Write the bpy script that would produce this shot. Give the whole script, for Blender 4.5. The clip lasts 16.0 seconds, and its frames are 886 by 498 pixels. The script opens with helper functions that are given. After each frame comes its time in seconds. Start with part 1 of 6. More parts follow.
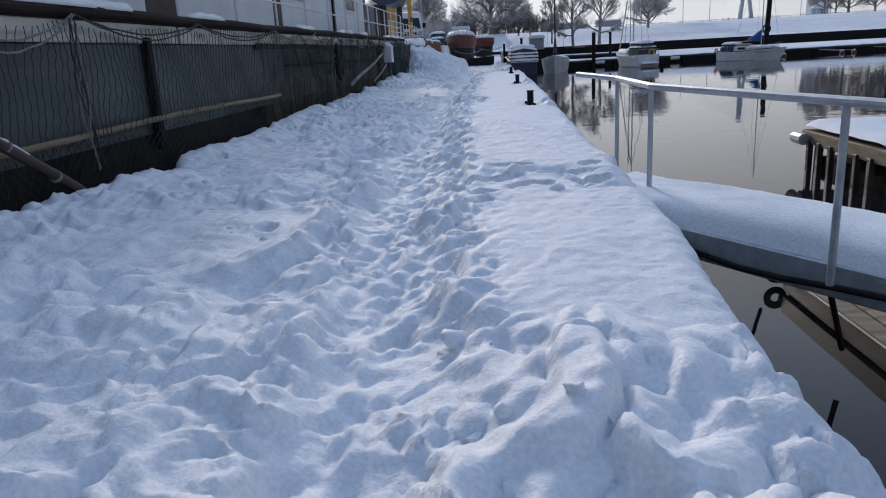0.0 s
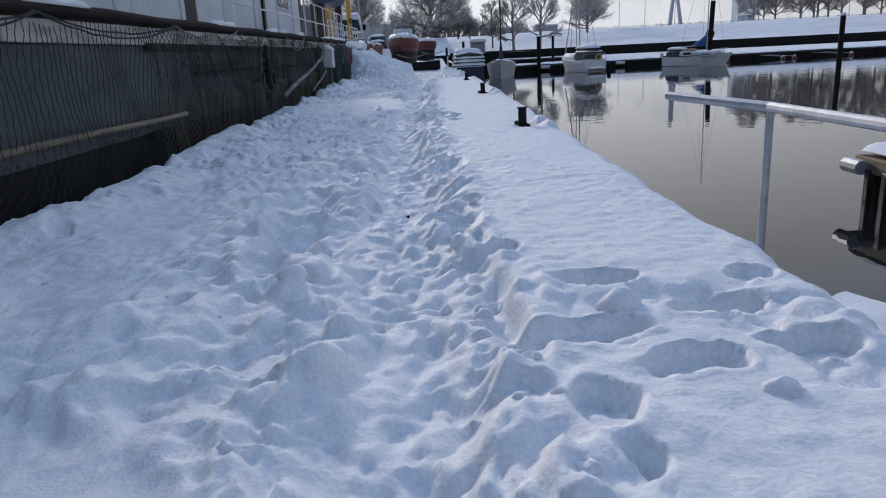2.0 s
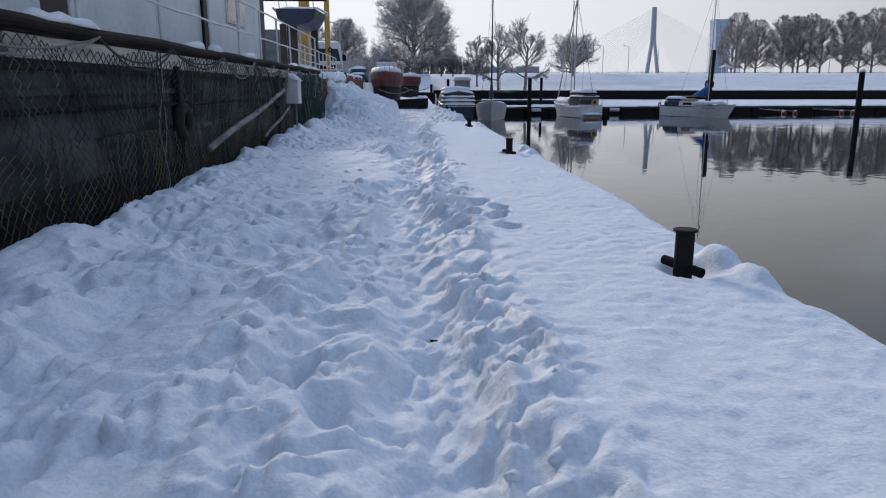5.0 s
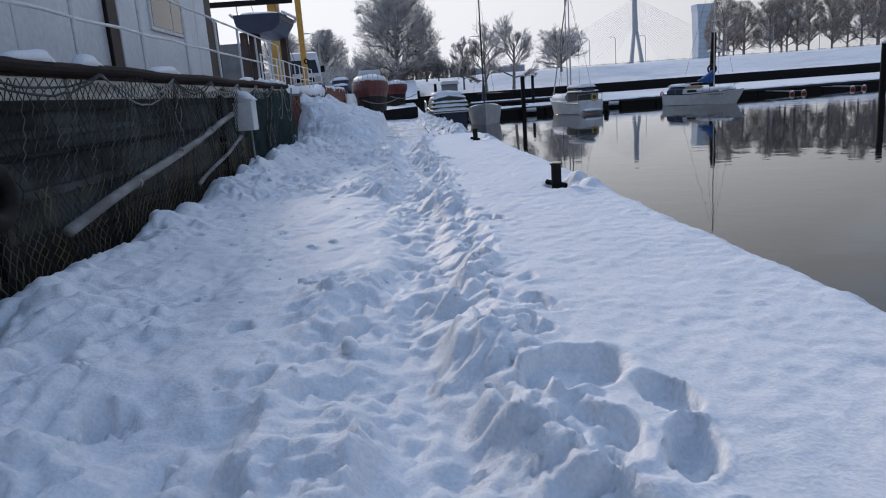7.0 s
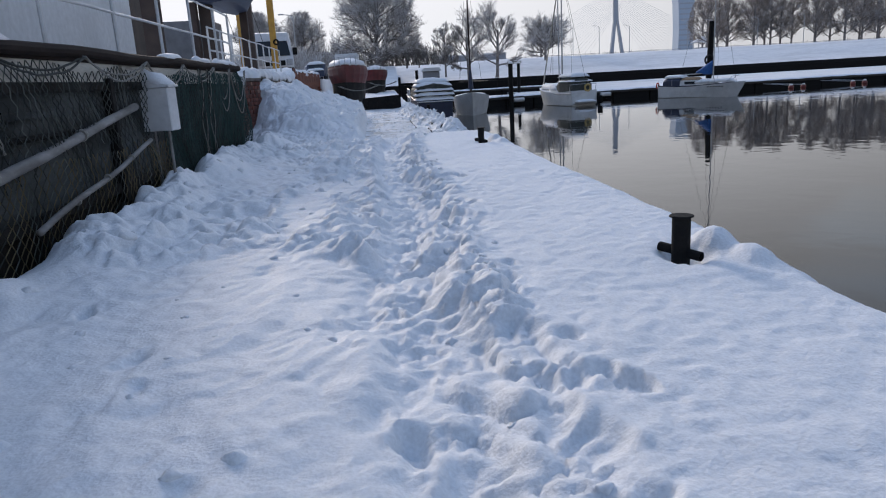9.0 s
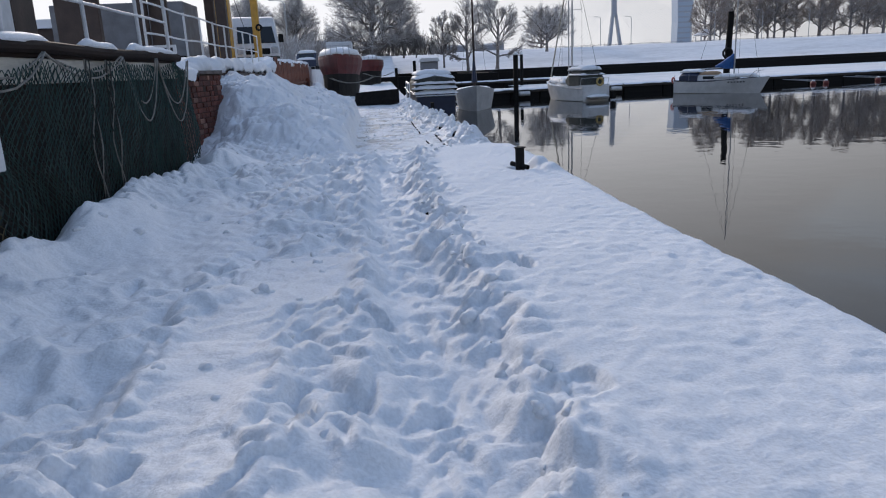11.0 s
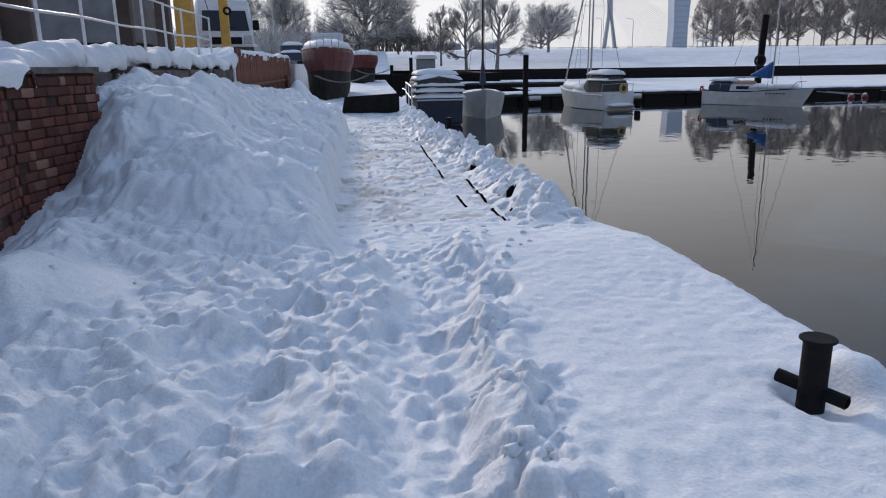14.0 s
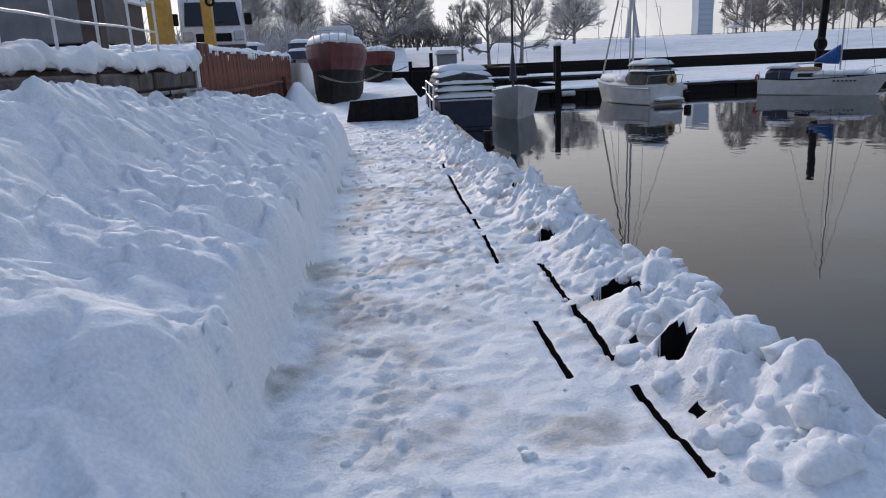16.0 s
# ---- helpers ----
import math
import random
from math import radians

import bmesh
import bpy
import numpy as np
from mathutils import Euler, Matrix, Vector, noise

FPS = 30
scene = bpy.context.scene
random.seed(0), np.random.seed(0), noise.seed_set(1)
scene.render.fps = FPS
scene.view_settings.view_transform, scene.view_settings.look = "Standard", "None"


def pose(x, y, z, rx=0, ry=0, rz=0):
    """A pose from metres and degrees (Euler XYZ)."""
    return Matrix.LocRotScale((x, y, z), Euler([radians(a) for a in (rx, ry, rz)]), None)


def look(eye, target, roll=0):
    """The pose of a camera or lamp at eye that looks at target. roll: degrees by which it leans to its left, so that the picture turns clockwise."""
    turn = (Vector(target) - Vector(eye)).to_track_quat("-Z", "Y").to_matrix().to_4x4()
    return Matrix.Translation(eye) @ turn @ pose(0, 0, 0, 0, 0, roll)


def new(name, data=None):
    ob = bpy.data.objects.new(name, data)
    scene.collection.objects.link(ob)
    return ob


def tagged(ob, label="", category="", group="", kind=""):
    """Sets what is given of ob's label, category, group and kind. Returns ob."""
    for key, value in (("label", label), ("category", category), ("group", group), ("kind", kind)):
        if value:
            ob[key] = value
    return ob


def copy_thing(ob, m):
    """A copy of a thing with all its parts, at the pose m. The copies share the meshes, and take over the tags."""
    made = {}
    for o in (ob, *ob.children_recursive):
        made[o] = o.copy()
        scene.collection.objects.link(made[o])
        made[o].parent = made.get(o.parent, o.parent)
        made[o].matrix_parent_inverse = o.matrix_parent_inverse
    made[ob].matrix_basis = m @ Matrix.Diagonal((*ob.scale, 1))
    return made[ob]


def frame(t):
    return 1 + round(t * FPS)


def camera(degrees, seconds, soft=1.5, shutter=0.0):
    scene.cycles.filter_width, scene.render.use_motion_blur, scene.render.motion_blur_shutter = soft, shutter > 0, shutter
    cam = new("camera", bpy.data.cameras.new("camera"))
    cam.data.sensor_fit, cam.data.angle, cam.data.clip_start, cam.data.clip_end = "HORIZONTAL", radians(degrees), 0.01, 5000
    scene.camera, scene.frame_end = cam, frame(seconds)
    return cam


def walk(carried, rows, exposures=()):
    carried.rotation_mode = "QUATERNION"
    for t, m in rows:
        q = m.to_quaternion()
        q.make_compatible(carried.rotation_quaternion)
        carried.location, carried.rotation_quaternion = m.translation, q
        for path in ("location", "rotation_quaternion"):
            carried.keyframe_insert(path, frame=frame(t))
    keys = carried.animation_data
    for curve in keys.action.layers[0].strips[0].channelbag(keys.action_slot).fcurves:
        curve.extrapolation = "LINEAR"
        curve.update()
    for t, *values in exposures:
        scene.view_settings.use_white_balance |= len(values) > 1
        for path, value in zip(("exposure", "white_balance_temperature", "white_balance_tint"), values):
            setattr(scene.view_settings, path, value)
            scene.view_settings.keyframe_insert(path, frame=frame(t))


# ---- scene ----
cam = camera(63.7, 16.0, 1.1)
PATH = [
    (0, (2.341, -0.186, 1.134), (2.175, 1.734, 0.6), -3.2),
    (0.5, (2.223, 0.902, 1.085), (2.007, 2.829, 0.597), -2.9),
    (1, (1.87, 1.439, 1.196), (1.696, 3.365, 0.688), -3.8),
    (1.5, (1.73, 2.48, 1.139), (1.617, 4.408, 0.618), -0.6),
    (2, (1.67, 3.445, 1.16), (1.671, 5.372, 0.627), -2.9),
    (2.5, (1.733, 4.844, 1.129), (1.663, 6.775, 0.612), -3.2),
    (3, (1.553, 5.704, 1.162), (1.482, 7.637, 0.653), -3.9),
    (5.5, (1.132, 11.07, 1.225), (1.238, 13.02, 0.793), 0.3),
    (6, (1.092, 12.235, 1.235), (1.215, 14.183, 0.799), -2.9),
    (6.5, (1.019, 13.371, 1.238), (1.05, 15.319, 0.785), -4.2),
    (7, (1.044, 14.486, 1.278), (1.136, 16.437, 0.849), -4.2),
    (7.5, (1.047, 15.611, 1.303), (1.104, 17.563, 0.87), -2.6),
    (8, (1.015, 16.589, 1.3), (1.091, 18.54, 0.867), -2.8),
    (8.5, (1.005, 17.715, 1.292), (1.096, 19.668, 0.873), -1.5),
    (9, (0.949, 18.84, 1.299), (1.102, 20.779, 0.833), -3.2),
    (11.5, (1.014, 24.562, 1.438), (1.183, 26.494, 0.946), -2.5),
    (12, (1.094, 25.779, 1.46), (1.257, 27.713, 0.978), -4.0),
    (12.5, (1.039, 26.992, 1.484), (1.182, 28.926, 0.996), -2.2),
    (13, (1.037, 28.186, 1.503), (1.166, 30.124, 1.029), -2.2),
    (13.5, (0.98, 29.455, 1.491), (1.083, 31.395, 1.015), -3.0),
    (14, (0.924, 30.43, 1.539), (1.127, 32.356, 1.04), -0.7),
    (14.5, (0.957, 31.64, 1.574), (1.209, 33.557, 1.064), -2.3),
    (15, (1.177, 33.161, 1.505), (1.387, 35.101, 1.064), -3.0),
    (15.5, (1.213, 34.362, 1.498), (1.401, 36.295, 1.021), -0.7),
    (16, (1.244, 35.727, 1.488), (1.38, 37.657, 0.98), -2.4),
]
walk(cam, [(t, look(eye, target, roll)) for t, eye, target, roll in PATH],
     [(0, 0.13, 6230, 12), (6, 0.16, 6260, 12), (12, 0.22, 6420, 12), (16, 0.25, 6500, 12)])

# ---- light, sky, exposure ----
SUN_AZ, SUN_EL = -16.5, 18.0        # degrees from +y towards +x, degrees up
sun_dir = Vector((math.sin(radians(SUN_AZ)) * math.cos(radians(SUN_EL)), math.cos(radians(SUN_AZ)) * math.cos(radians(SUN_EL)), math.sin(radians(SUN_EL))))
sun = new("sun", bpy.data.lights.new("sun", "SUN"))
sun.data.energy, sun.data.angle, sun.data.color = 1.6, radians(8.0), (1.0, 0.89, 0.78)
sun.matrix_world = sun_dir.to_track_quat("Z", "Y").to_matrix().to_4x4()
world = bpy.data.worlds.new("winter_sky")
scene.world = world
world.use_nodes = True
wt = world.node_tree
wt.nodes.clear()
w_out, w_bg = wt.nodes.new("ShaderNodeOutputWorld"), wt.nodes.new("ShaderNodeBackground")
w_sky = wt.nodes.new("ShaderNodeTexSky")
w_sky.sky_type, w_sky.sun_disc = "NISHITA", False
w_sky.sun_elevation, w_sky.sun_rotation = radians(SUN_EL), radians(SUN_AZ)
w_sky.air_density, w_sky.dust_density, w_sky.ozone_density = 1.0, 1.2, 1.6
w_co, w_map, w_no, w_ramp, w_mix = (wt.nodes.new(n) for n in ("ShaderNodeTexCoord", "ShaderNodeMapping", "ShaderNodeTexNoise", "ShaderNodeValToRGB", "ShaderNodeMix"))
w_map.inputs["Scale"].default_value = (1.4, 1.4, 5.0)
w_no.inputs["Scale"].default_value, w_no.inputs["Detail"].default_value = 1.6, 5.0
w_ramp.color_ramp.elements[0].position, w_ramp.color_ramp.elements[1].position = 0.32, 0.62
w_ramp.color_ramp.elements[0].color, w_ramp.color_ramp.elements[1].color = (0.6, 0.6, 0.6, 1), (0.95, 0.95, 0.95, 1)
w_mix.data_type = "RGBA"
w_dot, w_near, w_cloud = (wt.nodes.new(n) for n in ("ShaderNodeVectorMath", "ShaderNodeMapRange", "ShaderNodeVectorMath"))
w_dot.operation, w_cloud.operation = "DOT_PRODUCT", "SCALE"
w_dot.inputs[1].default_value = tuple(sun_dir)
w_near.inputs["From Min"].default_value, w_near.inputs["From Max"].default_value = 0.50, 0.97
w_near.inputs["To Min"].default_value, w_near.inputs["To Max"].default_value = 0.62, 1.32
w_cloud.inputs[0].default_value = (4.25, 4.26, 4.30)
wt.links.new(w_co.outputs["Generated"], w_dot.inputs[0])
wt.links.new(w_dot.outputs["Value"], w_near.inputs["Value"])
wt.links.new(w_near.outputs["Result"], w_cloud.inputs["Scale"])
wt.links.new(w_cloud.outputs["Vector"], w_mix.inputs["B"])
wt.links.new(w_co.outputs["Generated"], w_map.inputs["Vector"])
wt.links.new(w_map.outputs["Vector"], w_no.inputs["Vector"])
wt.links.new(w_no.outputs["Fac"], w_ramp.inputs["Fac"])
w_sep, w_high, w_mul = (wt.nodes.new(n) for n in ("ShaderNodeSeparateXYZ", "ShaderNodeMapRange", "ShaderNodeMath"))
w_high.inputs["From Min"].default_value, w_high.inputs["From Max"].default_value = 0.12, 0.55
w_high.inputs["To Min"].default_value, w_high.inputs["To Max"].default_value = 1.75, 0.12
w_mul.operation, w_mul.use_clamp = "MULTIPLY", True
wt.links.new(w_co.outputs["Generated"], w_sep.inputs["Vector"])
wt.links.new(w_sep.outputs["Z"], w_high.inputs["Value"])
wt.links.new(w_high.outputs["Result"], w_mul.inputs[0])
wt.links.new(w_ramp.outputs["Color"], w_mul.inputs[1])
wt.links.new(w_mul.outputs["Value"], w_mix.inputs["Factor"])
w_gain = wt.nodes.new("ShaderNodeVectorMath")
w_gain.operation = "SCALE"
w_gain.inputs["Scale"].default_value = 1.62
wt.links.new(w_sky.outputs["Color"], w_gain.inputs[0])
wt.links.new(w_gain.outputs["Vector"], w_mix.inputs["A"])
wt.links.new(w_mix.outputs["Result"], w_bg.inputs["Color"])
wt.links.new(w_bg.outputs["Background"], w_out.inputs["Surface"])
w_bg.inputs["Strength"].default_value = 0.15

WATER = -1.6


# ---- materials ----
def material(name, col, col2=None, scale=6.0, detail=6.0, rough=0.7, metal=0.0, bump=0.0, bump_scale=40.0, stretch=(1, 1, 1), lo=0.35, hi=0.65, spec=0.5, vary=0.0, sss=0.0):
    """Two colours mixed by noise in object space, a finer second noise for value, and a bump."""
    m = bpy.data.materials.new(name)
    m.use_nodes = True
    nt = m.node_tree
    b = nt.nodes["Principled BSDF"]
    N = nt.nodes.new
    L = nt.links.new
    co, mp, n1, n2, rp, mx = N("ShaderNodeTexCoord"), N("ShaderNodeMapping"), N("ShaderNodeTexNoise"), N("ShaderNodeTexNoise"), N("ShaderNodeValToRGB"), N("ShaderNodeMix")
    mp.inputs["Scale"].default_value = stretch
    L(co.outputs["Object"], mp.inputs["Vector"])
    for n, s in ((n1, scale), (n2, bump_scale)):
        n.inputs["Scale"].default_value, n.inputs["Detail"].default_value = s, detail
        L(mp.outputs["Vector"], n.inputs["Vector"])
    rp.color_ramp.elements[0].position, rp.color_ramp.elements[1].position = lo, hi
    rp.color_ramp.elements[0].color = (*col, 1)
    rp.color_ramp.elements[1].color = (*(col2 or tuple(c * 0.8 for c in col)), 1)
    L(n1.outputs["Fac"], rp.inputs["Fac"])
    mx.data_type, mx.blend_type = "RGBA", "MULTIPLY"
    mx.inputs["Factor"].default_value = 0.35
    L(rp.outputs["Color"], mx.inputs["A"])
    L(n2.outputs["Fac"], mx.inputs["B"])
    out = mx.outputs["Result"]
    if vary:
        oi, hs, mr = N("ShaderNodeObjectInfo"), N("ShaderNodeHueSaturation"), N("ShaderNodeMapRange")
        mr.inputs["To Min"].default_value, mr.inputs["To Max"].default_value = 1 - vary, 1 + vary
        L(oi.outputs["Random"], mr.inputs["Value"])
        L(mr.outputs["Result"], hs.inputs["Value"])
        L(out, hs.inputs["Color"])
        out = hs.outputs["Color"]
    L(out, b.inputs["Base Color"])
    b.inputs["Roughness"].default_value, b.inputs["Metallic"].default_value, b.inputs["Specular IOR Level"].default_value = rough, metal, spec
    if sss:
        b.inputs["Subsurface Weight"].default_value, b.inputs["Subsurface Radius"].default_value, b.inputs["Subsurface Scale"].default_value = sss, (0.3, 0.5, 0.9), 0.03
    if bump:
        bp = N("ShaderNodeBump")
        bp.inputs["Strength"].default_value, bp.inputs["Distance"].default_value = bump, 0.01
        L(n2.outputs["Fac"], bp.inputs["Height"])
        L(bp.outputs["Normal"], b.inputs["Normal"])
    return m


M_SNOW = material("snow", (0.93, 0.94, 0.96), (0.88, 0.90, 0.93), 1.5, 6, 0.65, 0, 0.55, 48, spec=0.25)
M_PACKED = material("packed_snow", (0.92, 0.92, 0.93), (0.46, 0.43, 0.39), 2.2, 9, 0.6, 0, 0.9, 55, lo=0.47, hi=0.70, spec=0.3)
M_FARSNOW = material("distant_snow", (0.93, 0.93, 0.94), (0.76, 0.76, 0.77), 0.10, 10, 0.8, 0, 0.9, 0.7, (1, 2.4, 1), 0.42, 0.72)
M_GAP = material("dark_joint_and_hollow", (0.012, 0.011, 0.010), (0.006, 0.006, 0.006), 8, 3, 1.0, spec=0.0)
M_WETWOOD = material("wet_dark_wood", (0.035, 0.03, 0.026), (0.02, 0.018, 0.016), 8, 6, 0.5, 0, 0.6, 60, (1, 0.1, 1))
M_TIMBER = material("weathered_timber", (0.32, 0.24, 0.15), (0.16, 0.12, 0.08), 10, 8, 0.75, 0, 0.8, 60, (1, 0.12, 1))
M_HULL = material("grey_hull_paint", (0.098, 0.112, 0.114), (0.055, 0.066, 0.068), 1.2, 8, 0.6, 0, 0.5, 25, (1, 0.5, 2), spec=0.3)
M_HULLDARK = material("black_hull_bottom", (0.014, 0.013, 0.013), (0.03, 0.026, 0.023), 2.0, 8, 0.8, 0, 0.7, 20, spec=0.2)
M_BLACK = material("black_steel", (0.011, 0.011, 0.012), (0.02, 0.019, 0.018), 9, 6, 0.75, 0.0, 0.4, 60, spec=0.12)
M_FARHULL = material("mottled_dark_plating", (0.095, 0.102, 0.102), (0.030, 0.033, 0.033), 1.3, 9, 0.75, 0, 0.6, 18, (1, 0.6, 1.6), 0.4, 0.62, spec=0.15)
M_NETRUST = material("tarry_brown_net_cord", (0.20, 0.16, 0.09), (0.11, 0.09, 0.055), 4, 4, 0.9)
M_CAP = material("tarred_cap_rail", (0.022, 0.016, 0.015), (0.035, 0.024, 0.02), 5, 7, 0.8, 0, 0.5, 30, (1, 0.3, 1), spec=0.12)
M_WHITE = material("white_paint", (0.78, 0.79, 0.80), (0.66, 0.67, 0.68), 1.6, 8, 0.45, 0, 0.2, 12)
M_HOUSE = material("white_panel_paint", (0.80, 0.84, 0.89), (0.70, 0.74, 0.79), 1.2, 8, 0.5, 0, 0.15, 10)
M_CREAM = material("worn_cream_paint", (0.60, 0.57, 0.50), (0.30, 0.27, 0.23), 3.5, 9, 0.6, 0, 0.6, 30, (1, 0.4, 2), 0.45, 0.7)
M_GALV = material("galvanised_steel", (0.55, 0.57, 0.60), (0.42, 0.44, 0.47), 9, 6, 0.45, 0.5, 0.2, 60)
M_NET = material("dark_net_cord", (0.030, 0.035, 0.032), (0.05, 0.055, 0.05), 4, 4, 0.9)
M_NETPALE = material("faded_net_cord", (0.15, 0.16, 0.14), (0.08, 0.09, 0.08), 4, 4, 0.9)
M_TRUCK = material("grey_tarpaulin", (0.22, 0.22, 0.23), (0.15, 0.15, 0.155), 1.5, 8, 0.8, 0, 0.5, 20)
M_NETGREEN = material("green_net_cord", (0.035, 0.075, 0.068), (0.06, 0.10, 0.09), 4, 4, 0.9)
M_ROPE = material("grey_rope", (0.30, 0.29, 0.26), (0.2, 0.19, 0.17), 20, 4, 0.9, 0, 0.5, 90)
M_POLE = material("weathered_pole", (0.34, 0.33, 0.32), (0.16, 0.15, 0.14), 6, 8, 0.8, 0, 0.6, 40, (1, 0.3, 1))
M_BRICK = material("red_brick", (0.19, 0.06, 0.04), (0.11, 0.038, 0.028), 8, 8, 0.85, 0, 0.8, 60, vary=0.45)
M_BRICKPALE = material("pale_brick", (0.36, 0.20, 0.15), (0.24, 0.12, 0.09), 8, 8, 0.85, 0, 0.8, 60, vary=0.3)
M_MORTAR = material("dark_mortar", (0.075, 0.045, 0.036), (0.05, 0.03, 0.025), 8, 8, 0.9, 0, 0.8, 50)
M_STONE = material("dark_stone_block", (0.15, 0.13, 0.12), (0.075, 0.06, 0.055), 4, 8, 0.85, 0, 0.9, 30, vary=0.35)
M_RUST = material("rusty_sheet_steel", (0.27, 0.085, 0.042), (0.055, 0.024, 0.02), 5, 10, 0.9, 0, 0.9, 25, (1.6, 1.6, 0.35), 0.38, 0.62)
M_CONCRETE = material("wet_concrete", (0.14, 0.135, 0.13), (0.08, 0.075, 0.07), 3, 8, 0.75, 0, 0.7, 30)
M_YELLOW = material("yellow_crane_paint", (0.66, 0.36, 0.05), (0.52, 0.27, 0.04), 4, 6, 0.5, 0, 0.2, 30)
M_REDHULL = material("dull_red_hull", (0.17, 0.026, 0.026), (0.10, 0.018, 0.02), 2.0, 8, 0.55, 0, 0.4, 20)
M_BLUE = material("blue_canvas", (0.02, 0.13, 0.42), (0.015, 0.09, 0.30), 5, 6, 0.7, 0, 0.5, 25)
M_NAVY = material("navy_paint", (0.02, 0.035, 0.08), (0.015, 0.025, 0.06), 3, 6, 0.5)
M_CANVAS = material("grey_green_canvas", (0.085, 0.09, 0.08), (0.05, 0.055, 0.05), 6, 6, 0.85, 0, 0.6, 30)
M_TAN = material("tan_tarpaulin", (0.42, 0.28, 0.16), (0.3, 0.2, 0.12), 6, 6, 0.8, 0, 0.6, 25)
M_ORANGE = material("lifebuoy_red", (0.55, 0.07, 0.04), (0.45, 0.06, 0.04), 6, 4, 0.5)
M_BUOYYEL = material("lifebuoy_cream", (0.62, 0.45, 0.16), (0.5, 0.36, 0.14), 6, 4, 0.6)
M_BARK = material("frosted_bark", (0.16, 0.13, 0.115), (0.36, 0.345, 0.34), 3, 8, 0.9, 0, 0.6, 30)
M_TWIG = material("frosted_twigs", (0.40, 0.37, 0.35), (0.80, 0.80, 0.81), 0.7, 8, 0.95, lo=0.4, hi=0.7)
M_TWIGBROWN = material("brown_twigs", (0.32, 0.26, 0.22), (0.62, 0.59, 0.57), 0.7, 8, 0.95, lo=0.4, hi=0.7)
M_BRUSH = material("dark_brush", (0.15, 0.13, 0.12), (0.34, 0.33, 0.32), 0.8, 8, 0.95)
# distance haze is painted into these pale base colours, M_BUILDING's grey included
M_STAY = material("haze_tinted_cable", (0.66, 0.70, 0.75), (0.60, 0.64, 0.70), 0.02, 4, 0.9)
M_HAZE = material("haze_tinted_concrete", (0.42, 0.45, 0.50), (0.38, 0.41, 0.46), 0.02, 4, 0.9)
M_TOWER = material("haze_tinted_glass", (0.42, 0.50, 0.60), (0.36, 0.45, 0.57), 0.03, 4, 0.6)
M_BUILDING = material("haze_tinted_render", (0.36, 0.37, 0.40), (0.28, 0.29, 0.32), 0.3, 6, 0.9)
M_TYRE = material("black_rubber", (0.018, 0.018, 0.018), (0.03, 0.03, 0.03), 12, 5, 0.85, 0, 0.4, 60)
M_RED = material("red_paint", (0.24, 0.05, 0.045), (0.17, 0.04, 0.035), 4, 6, 0.5)
M_BROWN = material("brown_plate", (0.075, 0.05, 0.04), (0.045, 0.03, 0.025), 3, 8, 0.7, 0, 0.4, 25)
M_PLATEBAR = material("dark_print", (0.02, 0.02, 0.025), (0.03, 0.03, 0.035), 5, 3, 0.7)


def glass_mat(name, col=(0.02, 0.025, 0.03), rough=0.06):
    m = bpy.data.materials.new(name)
    m.use_nodes = True
    b = m.node_tree.nodes["Principled BSDF"]
    b.inputs["Base Color"].default_value, b.inputs["Roughness"].default_value = (*col, 1), rough
    b.inputs["Specular IOR Level"].default_value = 0.4
    return m


M_GLASS = glass_mat("dark_window_glass")


def water_mat():
    m = bpy.data.materials.new("harbour_water")
    m.use_nodes = True
    nt = m.node_tree
    b = nt.nodes["Principled BSDF"]
    b.inputs["Base Color"].default_value = (0.010, 0.011, 0.012, 1)
    b.inputs["Roughness"].default_value, b.inputs["IOR"].default_value = 0.012, 1.30
    co, n1, n2, add, bp = (nt.nodes.new(n) for n in ("ShaderNodeTexCoord", "ShaderNodeTexNoise", "ShaderNodeTexNoise", "ShaderNodeMath", "ShaderNodeBump"))
    n1.inputs["Scale"].default_value, n1.inputs["Detail"].default_value = 0.9, 3.0
    n2.inputs["Scale"].default_value, n2.inputs["Detail"].default_value = 0.16, 2.0
    add.operation = "ADD"
    nt.links.new(co.outputs["Object"], n1.inputs["Vector"])
    nt.links.new(co.outputs["Object"], n2.inputs["Vector"])
    nt.links.new(n1.outputs["Fac"], add.inputs[0])
    nt.links.new(n2.outputs["Fac"], add.inputs[1])
    nt.links.new(add.outputs[0], bp.inputs["Height"])
    bp.inputs["Strength"].default_value, bp.inputs["Distance"].default_value = 0.12, 0.05
    nt.links.new(bp.outputs["Normal"], b.inputs["Normal"])
    return m


M_WATER = water_mat()


